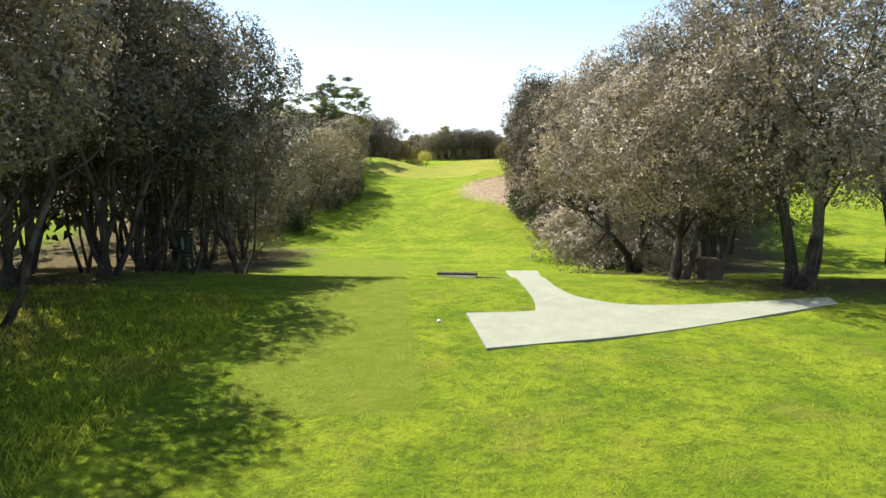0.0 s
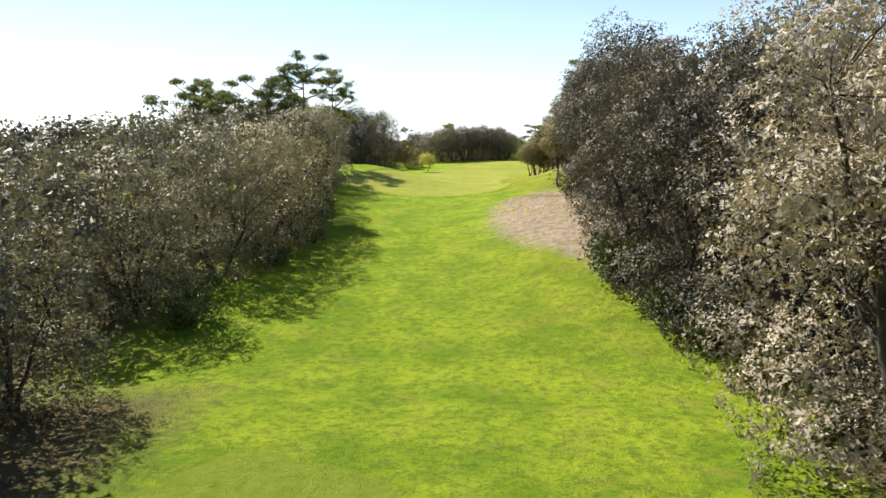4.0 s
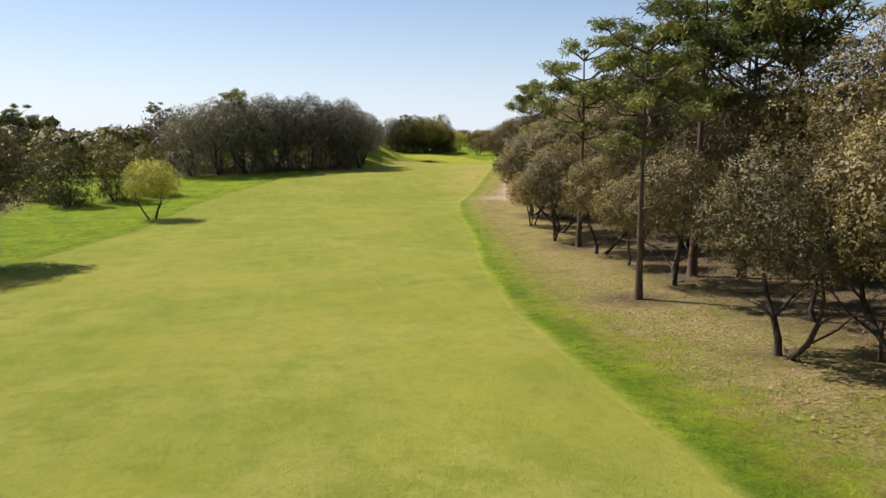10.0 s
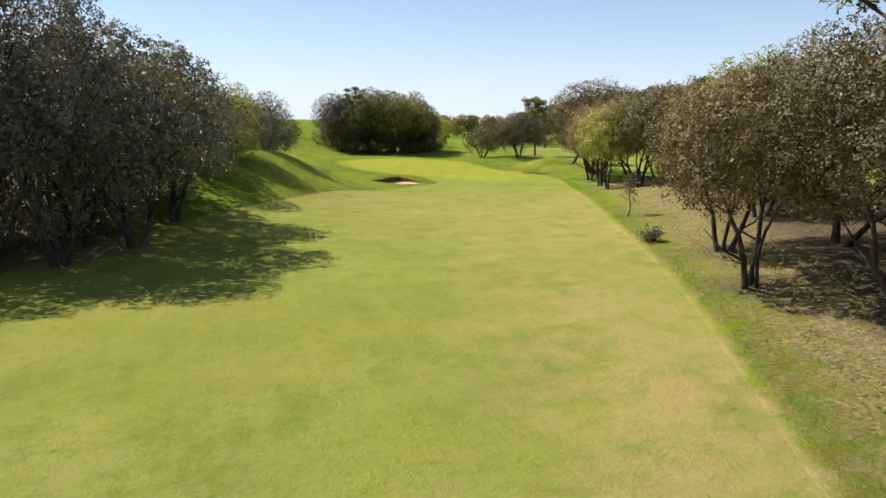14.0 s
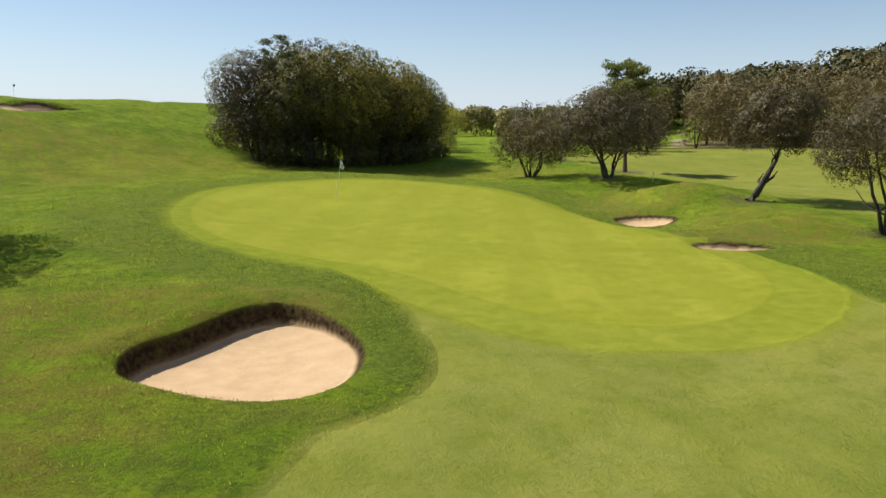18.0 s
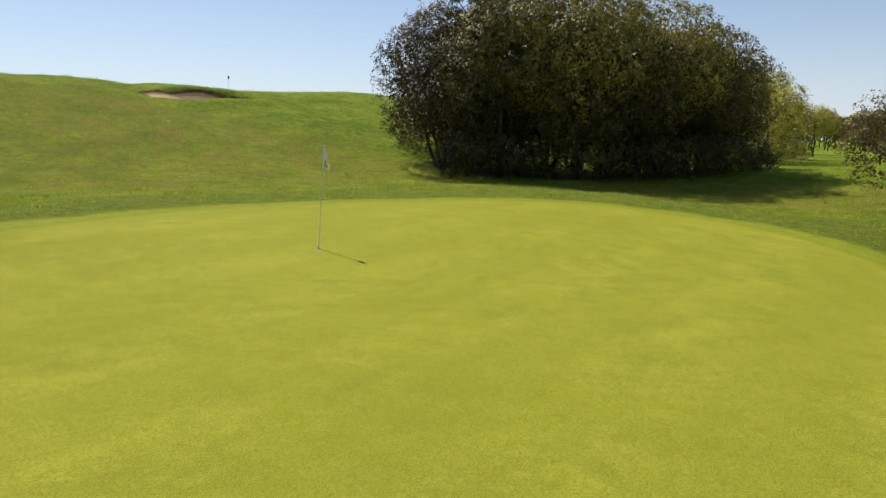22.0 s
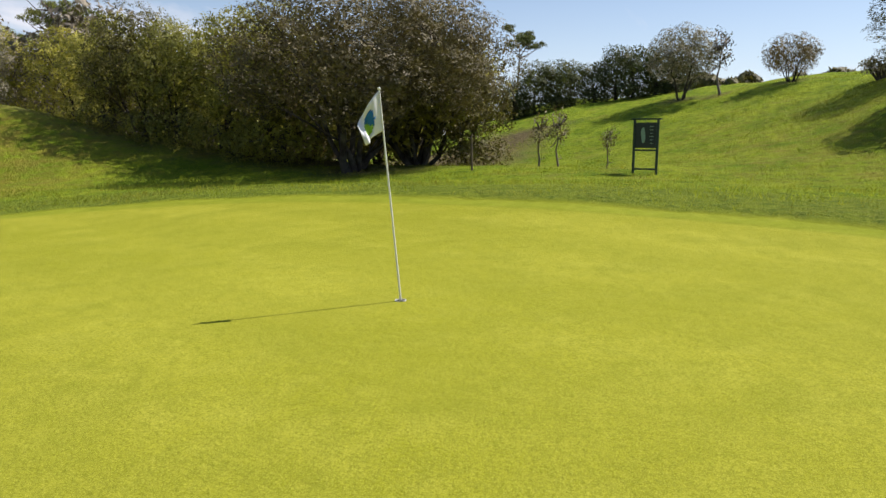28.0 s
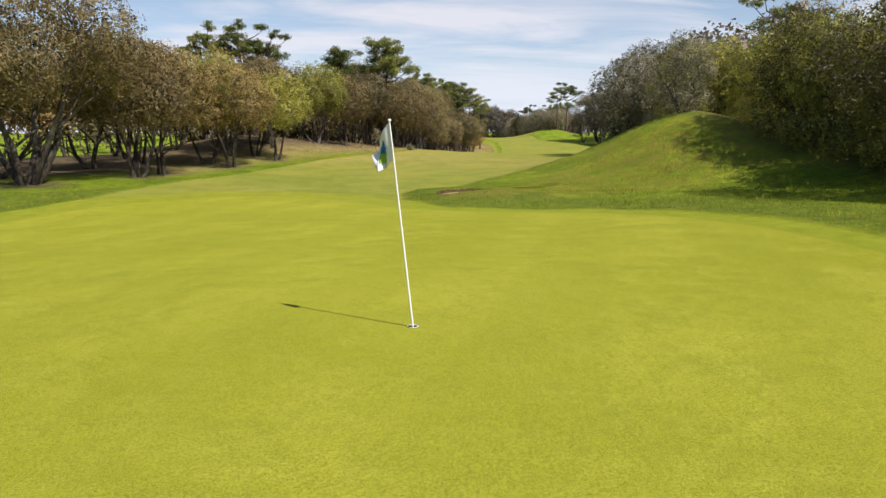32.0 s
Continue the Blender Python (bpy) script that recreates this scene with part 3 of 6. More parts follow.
def dryness(x, y):
    """Where the rough is parched: mound tops and sunny banks."""
    d = hump(x, y, -28, -205, 9, 15, 1.0) + hump(x, y, -32, -196, 6, 12, 1.2) + hump(x, y, -12.4, -27, 3, 2.2, 1.1) + hump(x, y, 19.4, 2.4, 3.2, 2.4, 3.2) + hump(x, y, 16.6, -11.4, 3.6, 2.0, 3.0) + hump(x, y, 20.5, -6.5, 4.0, 3.4, 1.4)
    d = d + hump(x, y, -8, 22, 14, 4, 0.7) + hump(x, y, 12, 19, 5, 3, 0.9) + hump(x, y, 14, 18, 8, 6, 0.6) + hump(x, y, -18, 22, 16, 4, 0.8) + hump(x, y, -12, 12, 6, 3, 0.5) + hump(x, y, -4, -62, 8, 16, 0.9) + hump(x, y, 4, -50, 5, 8, 1.0)
    side = x - np.interp(y, *FAIR_RIGHT)
    d = d + 0.8 * smooth((side - 0.4) / 1.2) * smooth((9 - side) / 4) * smooth((y + 222) / 8) * smooth((-45 - y) / 10)
    d = d + hump(x, y, -15.4, -25, 5, 5.5, 0.9) + hump(x, y, 17, 20, 8, 4, 0.6)
    d = d + hump(x, y, -22, 9, 12, 12, 0.5) + hump(x, y, -12, 20, 10, 7, 0.5) + hump(x, y, -34, 2, 12, 10, 0.3)
    lip = bunker_distance(x, y, BUNKERS[0])
    d = d + 1.6 * np.exp(-((lip + 0.5) / 0.55) ** 2) * smooth(((y + 23.5) - 0.5 * (x + 5.2)) / 2.5)
    d = d + hump(x, y, -12.4, -82, 4.0, 11, 1.3) + hump(x, y, -18, -98, 4, 14, 0.6) + hump(x, y, -5.8, -19.4, 3.0, 1.2, 1.3) + hump(x, y, -14, -42, 8, 13, 0.75) + hump(x, y, -9.0, -20.5, 3.4, 3.0, 1.2)
    return d + hump(x, y, -8.6, -26, 2.4, 2.6, 0.8) + hump(x, y, -36, -250, 9, 22, 0.6)


def track_distance(x, y):
    patch = (1.0 - np.hypot((x + 12.4) / 5.6, (y + 98.9 - 0.12 * (x + 12.4)) / 1.9)) * 1.9
    foot = np.interp(y, (-106, -100, -94, -86, -80, -74), (-0.9, 0.6, 0.7, 0.1, -0.3, -0.9)) - np.abs(x - np.interp(y, (-106, -100, -94.4, -86.5, -80, -74), (-17.4, -15.2, -13.4, -10.2, -7.6, -6.4)))
    far = np.minimum(1.15 - np.abs(x - 53.2 - 0.69 * (y - 47)), np.minimum(y - 44, 84 - y))
    return np.maximum(np.maximum(patch, np.where((y > -106) & (y < -74), foot, -9)), far)




def sand_distance(x, y):
    return np.max([bunker_distance(x, y, b) - (0.15 if b is BUNKERS[0] else 0.10) for b in BUNKERS], 0)
# ---- trees ----
def mesh_object(name, verts, faces, material, parent=None, smooth_faces=False):
    me = bpy.data.meshes.new(name)
    me.from_pydata([tuple(map(float, v)) for v in verts], [], faces)
    me.materials.append(material)
    if smooth_faces:
        me.polygons.foreach_set("use_smooth", [True] * len(me.polygons))
    me.update()
    ob = new(name, me)
    if parent:
        ob.parent = parent
    return ob


def leaf_object(name, v, material, parent=None, soft=None):
    """Loose triangles, three corners each in turn, as one mesh; soft gives each leaf the normal of the spray that it lies in."""
    n = len(v)
    me = bpy.data.meshes.new(name)
    me.vertices.add(n)
    me.vertices.foreach_set("co", np.asarray(v, np.float32).ravel())
    me.loops.add(n)
    me.loops.foreach_set("vertex_index", np.arange(n, dtype=np.int32))
    me.polygons.add(n // 3)
    me.polygons.foreach_set("loop_start", np.arange(0, n, 3, dtype=np.int32))
    me.materials.append(material)
    me.update(calc_edges=True)
    if soft is not None:
        me.polygons.foreach_set("use_smooth", np.ones(n // 3, bool))
        me.normals_split_custom_set(np.repeat(soft, 3, axis=0).tolist())
    ob = new(name, me)
    if parent:
        ob.parent = parent
    return ob


def tube(verts, faces, pts, radii, sides=6):
    """A tapered, bent limb through pts, closed at its tip."""
    base = len(verts)
    pts = [Vector([float(c) for c in p]) for p in pts]
    for i, (p, r) in enumerate(zip(pts, map(float, radii))):
        d = (pts[min(i + 1, len(pts) - 1)] - pts[max(i - 1, 0)]).normalized()
        a = d.orthogonal().normalized()
        b = d.cross(a)
        for k in range(sides):
            w = 2 * math.pi * k / sides
            verts.append(p + r * (math.cos(w) * a + math.sin(w) * b))
    for i in range(len(pts) - 1):
        for k in range(sides):
            n = base + i * sides
            faces.append((n + k, n + (k + 1) % sides, n + sides + (k + 1) % sides, n + sides + k))
    faces.append(tuple(base + (len(pts) - 1) * sides + k for k in range(sides)))


def sprigs(rng, centres, radii, counts, length, width, up=0.35, flat=0.8):
    """Small folded leaves in loose clumps."""
    where = np.repeat(centres, counts, axis=0)
    spread = np.repeat(radii, counts)[:, None]
    n = len(where)
    off = rng.normal(size=(n, 3))
    off *= (rng.random((n, 1)) ** 0.45) / np.linalg.norm(off, axis=1, keepdims=True)
    off[:, 2] *= flat
    p = where + off * spread
    nor = rng.normal(size=(n, 3)) + off * 0.9
    nor[:, 2] += up
    nor /= np.linalg.norm(nor, axis=1, keepdims=True)
    t = np.cross(nor, rng.normal(size=(n, 3)))
    t /= np.linalg.norm(t, axis=1, keepdims=True)
    s = np.cross(nor, t)
    ln = length * (0.65 + 0.7 * rng.random((n, 1)))
    wd = width * (0.65 + 0.7 * rng.random((n, 1)))
    v = np.stack([p - t * ln / 2 + s * wd / 2, p - t * ln / 2 - s * wd / 2 + nor * wd * 0.25, p + t * ln / 2], 1).reshape(-1, 3)
    return v, [(i, i + 1, i + 2) for i in range(0, 3 * n, 3)]


def lobed_crown(rng, tall, low, wide, lobes, count, leaf, lean, fine, skirt, gaps):
    """Leaves over a dome of overlapping rounded lobes; returns the lobes' centres, the leaves' corners and their soft normals."""
    h = tall - low
    cen, rad = [np.array([0.0, 0.0, low + h * 0.46])], [wide * 0.27]
    for i in range(lobes):
        a = i * 2.39996 + rng.normal(0, 0.3)
        dz = (1 - 1.7 * (i + 0.5) / lobes) if not skirt else (1 - 1.9 * (i + 0.5) / lobes)
        d = np.array([math.cos(a) * math.sqrt(1 - dz * dz), math.sin(a) * math.sqrt(1 - dz * dz), dz])
        r = wide * fine * (0.75 + 0.5 * rng.random())
        out = wide / 2 - r * (0.95 + 0.25 * rng.random())
        up = h * 0.56 - r * 0.75 if dz > 0 else h * 0.42 - r * 0.5
        if skirt and dz < 0:
            out *= max(0.88, math.hypot(d[0], d[1])) / max(0.1, math.hypot(d[0], d[1]))
        c = np.array([d[0] * out, d[1] * out, low + h * 0.46 + dz * up])
        if skirt and dz < 0:
            c[2] = max(0.35 * r, c[2]) if dz > -0.3 else 0.5 * r + max(0.0, c[2] - 0.5 * r) * 0.55 * rng.random()
        cen.append(c)
        rad.append(r)
    cen, rad = np.array(cen), np.array(rad)
    cen[:, :2] += np.array(lean) * np.minimum(1.0, cen[:, 2:3] / (0.7 * tall))
    share = rad ** 2 / (rad ** 2).sum()
    # sprays sit on the lobes' shells, and each holds a handful of leaves
    per = 8
    sprays = count // per
    which = rng.choice(len(rad), size=int(sprays * 3.0), p=share)
    d = rng.normal(size=(len(which), 3))
    d /= np.linalg.norm(d, axis=1, keepdims=True)
    shell = 0.76 + 0.28 * rng.random(len(which))
    shell = np.where(rng.random(len(which)) < 0.07, shell * 1.16, shell)
    p = cen[which] + d * (shell * rad[which])[:, None] * np.array([1, 1, 0.86])
    dist = np.linalg.norm((p[:, None, :] - cen[None]) / np.array([1, 1, 0.86]), axis=2) / rad[None]
    ok = dist.min(1) > 0.66
    f = 3.4 / max(0.6, wide * fine)
    w = rng.random(3) * 6
    hole = np.sin(p[:, 0] * f * 1.7 + w[0]) * np.sin(p[:, 1] * f * 1.5 + w[1]) * np.sin(p[:, 2] * f * 1.9 + w[2])
    ok &= hole < gaps
    ok &= p[:, 2] > (0.05 if skirt else low * 0.78)
    p, d = p[ok][:sprays], d[ok][:sprays]
    face = d * 1.0 + rng.normal(size=d.shape) * 0.45
    face[:, 2] += 0.35
    face /= np.linalg.norm(face, axis=1, keepdims=True)
    p, d, face = np.repeat(p, per, axis=0), np.repeat(d, per, axis=0), np.repeat(face, per, axis=0)
    off = rng.normal(size=p.shape) * leaf * 1.05
    p = p + off - face * (off * face).sum(1, keepdims=True) * 0.55
    # oversized inner leaves, added to block light and darken the crown's inside
    m = count // 7
    which = rng.choice(len(rad), size=m, p=share)
    di = rng.normal(size=(m, 3))
    di /= np.linalg.norm(di, axis=1, keepdims=True)
    pi = cen[which] + di * (rad[which] * (0.30 + 0.28 * rng.random(m)))[:, None]
    keep_in = pi[:, 2] > (0.1 if skirt else low * 0.9)
    big = np.concatenate([np.ones(len(p)), np.full(keep_in.sum(), 1.75 if count > 3000 else 1.4)])[:, None]
    p, d, face = np.concatenate([p, pi[keep_in]]), np.concatenate([d, di[keep_in]]), np.concatenate([face, di[keep_in]])
    n = len(p)
    nor = face * 1.0 + rng.normal(size=(n, 3)) * 0.6
    nor *= np.where((nor * d).sum(1, keepdims=True) < 0, -1.0, 1.0)
    nor /= np.linalg.norm(nor, axis=1, keepdims=True)
    soft = d * 0.6 + face * 0.3 + nor * 0.42
    soft /= np.linalg.norm(soft, axis=1, keepdims=True)
    t = np.cross(nor, rng.normal(size=(n, 3)))
    t /= np.linalg.norm(t, axis=1, keepdims=True)
    s = np.cross(nor, t)
    leaf = leaf * big
    ln = leaf * (0.6 + 0.8 * rng.random((n, 1)))
    wd = leaf * 0.7 * (0.6 + 0.8 * rng.random((n, 1)))
    v = np.stack([p - t * ln / 2 - s * wd / 2, p + t * ln / 2, p - t * ln / 2 + s * wd / 2], 1)
    flip = (np.cross(v[:, 1] - v[:, 0], v[:, 2] - v[:, 0]) * nor).sum(1) < 0
    v[flip] = v[flip][:, ::-1]
    return cen, v.reshape(-1, 3), soft


def oak(name, seed, tall, wide, low, stems, lobes, count, leaf, material, bark=BARK, lean=(0, 0), fine=0.19, thick=0.12, skirt=False, gaps=0.33):
    """An oak: bent stems that fork, and a crown of rounded leafy lobes with gaps and an uneven outline."""
    rng = np.random.default_rng(seed)
    root = new(name)
    root.empty_display_size = 0.3
    wv, wf = [], []
    nodes = []
    top = tall * 0.68
    for s in range(stems):
        a = 2 * math.pi * (s + 0.7 * rng.random()) / stems
        out = wide * (0.12 + 0.24 * rng.random()) if stems > 1 else wide * 0.05
        b = np.array([0.22 * math.cos(a), 0.22 * math.sin(a), -0.12]) * (1 if stems > 1 else 0.2)
        tip = np.array([lean[0] + out * math.cos(a), lean[1] + out * math.sin(a), top * (0.75 + 0.3 * rng.random())])
        bow = rng.normal(0, 0.22 * tall / 6, 3)
        pts = [b + (tip - b) * f + bow * math.sin(math.pi * f) + rng.normal(0, 0.011 * tall, 3) * (f > 0.05) for f in (0, 0.12, 0.3, 0.5, 0.7, 0.86, 1.0)]
        r0 = thick * (0.75 + 0.5 * rng.random()) * (1.25 if stems == 1 else 1)
        rad = [r0 * 1.35, r0, r0 * 0.85, r0 * 0.66, r0 * 0.46, r0 * 0.3, r0 * 0.14]
        tube(wv, wf, pts, rad, 6)
        for i in range(2, 7):
            nodes.append((pts[i], rad[i]))
        for _ in range(3):
            i = int(rng.integers(2, 5))
            w = a + rng.normal(0, 1.1)
            end = pts[i] + np.array([math.cos(w), math.sin(w), 0.5 + 0.7 * rng.random()]) * wide * (0.14 + 0.14 * rng.random())
            midp = (pts[i] + end) / 2 + rng.normal(0, 0.14, 3)
            tube(wv, wf, [pts[i], midp, end], [rad[i] * 0.55, rad[i] * 0.4, rad[i] * 0.2], 4)
            nodes += [(midp, rad[i] * 0.4), (end, rad[i] * 0.22)]
    cen, lv, soft = lobed_crown(rng, tall, low, wide, lobes, count, leaf, lean, fine, skirt, gaps)
    spots = np.array([n[0] for n in nodes])
    for c in cen:
        j = int(np.argmin(np.linalg.norm(spots - c, axis=1) + 0.4 * np.maximum(0, spots[:, 2] - c[2])))
        for _ in range(3 if leaf < 0.2 else 1):
            e = c + np.clip(rng.normal(0, 0.4, 3), -0.6, 0.6) * wide * fine
            m = (spots[j] + e) / 2 + rng.normal(0, 0.14, 3)
            tube(wv, wf, [spots[j], m, e], [max(0.02, nodes[j][1] * 0.4), 0.022, 0.008], 3)
    mesh_object("trunk", wv, wf, bark, root, True)
    leaf_object("crown", lv, material, root, soft)
    return root


def pine(name, seed, tall, bare, wide, whorls, per, lean=(0, 0), tuft=0.55, flat=0.5):
    """A maritime pine: a long bare stem with stubs, a few crooked arms, and flat tufts of needles."""
    rng = np.random.default_rng(seed)
    root = new(name)
    root.empty_display_size = 0.3
    wv, wf = [], []
    n = 9
    bow = rng.normal(0, 0.18, 3)
    pts = [np.array([lean[0] * f + bow[0] * math.sin(3 * f), lean[1] * f + bow[1] * math.sin(2.5 * f), tall * 0.95 * f - 0.15]) for f in np.linspace(0, 1, n)]
    rad = [0.155 * (1 - 0.82 * f) * (1.25 if f == 0 else 1) for f in np.linspace(0, 1, n)]
    tube(wv, wf, pts, rad, 8)
    cen = []
    for k in range(whorls):
        f = bare + (1 - bare) * (k + 0.5 * rng.random()) / whorls
        z = f * (n - 1)
        i = min(int(z), n - 2)
        at = pts[i] + (pts[i + 1] - pts[i]) * (z - i)
        for _ in range(int(rng.integers(3, 5))):
            a = rng.random() * 2 * math.pi
            reach = wide / 2 * (0.45 + 0.6 * rng.random()) * (1.05 - 0.45 * (f - bare) / (1 - bare))
            end = at + np.array([math.cos(a) * reach, math.sin(a) * reach, reach * (0.25 + 0.45 * rng.random())])
            m = at + (end - at) * 0.45 + np.array([0, 0, -0.10 * reach]) + rng.normal(0, 0.16, 3)
            tube(wv, wf, [at, m, end], [0.065, 0.045, 0.02], 4)
            cen.append(end + np.array([0, 0, 0.1]))
            for _ in range(3):
                side = m + (end - m) * (0.35 + 0.5 * rng.random())
                tip = side + np.array([*rng.normal(0, 0.38, 2), 0.15 + 0.3 * rng.random()]) * (0.6 + 0.2 * reach)
                tube(wv, wf, [side, (side + tip) / 2 + rng.normal(0, 0.06, 3), tip], [0.028, 0.02, 0.008], 3)
                cen.append(tip + np.array([0, 0, 0.06]))
    for _ in range(7):
        f = 0.25 + (bare - 0.25) * rng.random()
        i = int(f * (n - 1))
        a = rng.random() * 2 * math.pi
        e = pts[i] + np.array([math.cos(a), math.sin(a), 0.2]) * (0.4 + 0.9 * rng.random())
        tube(wv, wf, [pts[i], (pts[i] + e) / 2 + rng.normal(0, 0.05, 3), e], [0.03, 0.02, 0.008], 3)
    cen.append(pts[-1])
    mesh_object("trunk", wv, wf, PINE_BARK, root, True)
    cen = np.array(cen)
    radii = tuft * (0.55 + 0.6 * rng.random(len(cen)))
    lv, lf = sprigs(rng, cen, radii, np.full(len(cen), per), 0.26, 0.06, 0.9, flat)
    leaf_object("crown", lv, NEEDLE, root)
    return root


def shrub(name, seed, tall, wide, clumps, per, leaf, material, label):
    rng = np.random.default_rng(seed)
    root = new(name)
    root.empty_display_size = 0.2
    wv, wf, cen = [], [], []
    for _ in range(clumps):
        a, r = rng.random() * 2 * math.pi, math.sqrt(rng.random())
        c = np.array([math.cos(a) * r * wide / 2, math.sin(a) * r * wide / 2, tall * (0.25 + 0.65 * rng.random() * (1.1 - 0.6 * r))])
        cen.append(c)
        b = np.array([c[0] * 0.25, c[1] * 0.25, -0.08])
        tube(wv, wf, [b, (b + c) / 2 + rng.normal(0, 0.06, 3), c], [0.028, 0.018, 0.006], 4)
    mesh_object("stem", wv, wf, BARK, root)
    lv, lf = sprigs(rng, np.array(cen), np.full(clumps, wide * 0.2), np.full(clumps, per), leaf, leaf * 0.6)
    mesh_object("foliage", lv, lf, material, root)
    return tagged(root, label, "shrub", "undergrowth")


PLACED = []      # x, y, reach of every tree, for the leaf litter beneath
KINDS = {}       # kind -> [maker, first tree or None]


def kind(key, label, category, group, tall, maker):
    KINDS[key] = [maker, None, label, category, group, tall]


OAK_LABEL = "evergreen oak with dark forked stems and dense grey-green crown"
kind("A", "large old oak with dark forked stems and broad grey-green crown", "tree", "oaks", 13.0, lambda: oak("oak_tree", 10, 13.0, 11.0, 1.7, 3, 28, 42000, 0.101, LEAF_GREY, thick=0.2, fine=0.17))
kind("D", "large dusky grey oak with a dense dark crown reaching low", "tree", "oaks", 12.0, lambda: oak("oak_tree", 8, 12.0, 9.0, 0.8, 4, 28, 23000, 0.118, LEAF_DUSK, thick=0.15, fine=0.17, skirt=True, gaps=0.36))
kind("B", "large oak with brownish-grey crown reaching low", "tree", "oaks", 13.0, lambda: oak("oak_tree", 9, 13.0, 10.0, 0.6, 3, 30, 34000, 0.105, LEAF_GREY, thick=0.18, fine=0.16, skirt=True, gaps=0.36))
kind("a", OAK_LABEL, "tree", "oaks", 8.0, lambda: oak("oak_tree", 11, 8.0, 7.6, 1.5, 3, 18, 13500, 0.125, LEAF_OLIVE))
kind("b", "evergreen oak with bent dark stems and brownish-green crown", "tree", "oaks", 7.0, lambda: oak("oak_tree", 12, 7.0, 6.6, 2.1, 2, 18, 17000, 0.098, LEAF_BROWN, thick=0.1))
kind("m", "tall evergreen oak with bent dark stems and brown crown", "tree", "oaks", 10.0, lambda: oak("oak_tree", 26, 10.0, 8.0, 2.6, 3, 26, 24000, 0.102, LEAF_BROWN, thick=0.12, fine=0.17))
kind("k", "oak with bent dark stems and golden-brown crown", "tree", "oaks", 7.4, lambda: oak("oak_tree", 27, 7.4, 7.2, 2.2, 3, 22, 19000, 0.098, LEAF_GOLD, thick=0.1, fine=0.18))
kind("c", "evergreen oak with a rounded yellow-green crown", "tree", "oaks", 6.5, lambda: oak("oak_tree", 13, 6.5, 6.0, 1.9, 2, 16, 15000, 0.10, LEAF_FRESH, thick=0.1))
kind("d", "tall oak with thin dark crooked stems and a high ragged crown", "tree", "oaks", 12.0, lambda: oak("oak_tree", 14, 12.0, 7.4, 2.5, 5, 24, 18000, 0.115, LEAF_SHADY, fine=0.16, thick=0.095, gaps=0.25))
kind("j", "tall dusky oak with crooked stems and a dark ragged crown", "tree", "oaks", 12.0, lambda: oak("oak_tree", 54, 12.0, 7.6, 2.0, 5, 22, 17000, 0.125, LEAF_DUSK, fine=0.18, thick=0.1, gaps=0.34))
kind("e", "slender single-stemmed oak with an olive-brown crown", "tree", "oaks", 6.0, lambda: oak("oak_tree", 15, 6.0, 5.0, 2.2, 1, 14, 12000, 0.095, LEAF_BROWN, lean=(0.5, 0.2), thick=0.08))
kind("L", "leaning single-stemmed oak with a wide brown crown", "tree", "oaks", 6.0, lambda: oak("oak_tree", 25, 6.0, 5.2, 2.2, 1, 16, 15000, 0.095, LEAF_CHESTNUT, lean=(2.0, 0.3), thick=0.15))
kind("f", "dense dark green oak with foliage almost to the ground", "tree", "oaks", 8.0, lambda: oak("oak_tree", 16, 8.0, 7.4, 0.3, 3, 20, 17500, 0.112, LEAF_DARK, fine=0.22, skirt=True, gaps=0.4))
kind("n", "dense dusky oak with several stems on the grass", "tree", "oaks", 6.2, lambda: oak("oak_tree", 29, 6.2, 7.6, 1.2, 5, 22, 24000, 0.095, LEAF_CHESTNUT, thick=0.1, gaps=0.4))
kind("x", "dense dark green oak in the depth of a thicket", "tree", "oaks", 8.0, lambda: oak("oak_tree", 28, 8.0, 7.4, 0.3, 3, 22, 6500, 0.19, LEAF_DARK, skirt=True, gaps=0.4))
kind("z", "dense dark green conifer with foliage to the ground", "tree", "conifers", 4.6, lambda: oak("conifer_tree", 61, 4.6, 4.4, 0.2, 1, 18, 7000, 0.12, SHRUB, skirt=True, gaps=0.45))
kind("y", "dusky oak with low dark limbs and a rounded umber crown", "tree", "oaks", 9.0, lambda: oak("oak_tree", 53, 9.0, 8.6, 0.9, 5, 20, 21000, 0.116, LEAF_UMBER, thick=0.12, fine=0.215, gaps=0.46))
kind("g", "dense oak with yellowish new leaves almost to the ground", "tree", "oaks", 6.5, lambda: oak("oak_tree", 17, 6.5, 6.2, 0.3, 3, 16, 13500, 0.112, LEAF_FRESH, fine=0.22, skirt=True, gaps=0.4))
kind("h", "grey-olive oak of the wood's edge with foliage low down", "tree", "oaks", 8.5, lambda: oak("oak_tree", 18, 8.5, 7.8, 0.7, 4, 17, 15000, 0.118, LEAF_OLIVE, fine=0.225, skirt=True, gaps=0.36))
kind("T", "broad bushy oak with many low arching dark limbs", "tree", "oaks", 9.0, lambda: oak("oak_tree", 43, 9.0, 11.5, 1.6, 8, 36, 44000, 0.095, LEAF_BROWN, fine=0.135, thick=0.13, gaps=0.42))
kind("F", "dense oak of the thicket, leaves darkened for shade, foliage to the ground", "tree", "oaks", 8.0, lambda: oak("oak_tree", 71, 8.0, 7.6, 0.3, 4, 20, 22000, 0.108, LEAF_THICKET, fine=0.225, skirt=True, gaps=0.5))
kind("G", "dense oak of the thicket with mossy yellow-green crown", "tree", "oaks", 8.0, lambda: oak("oak_tree", 72, 8.0, 7.2, 1.4, 4, 18, 20000, 0.106, LEAF_MOSS, fine=0.225, gaps=0.5))
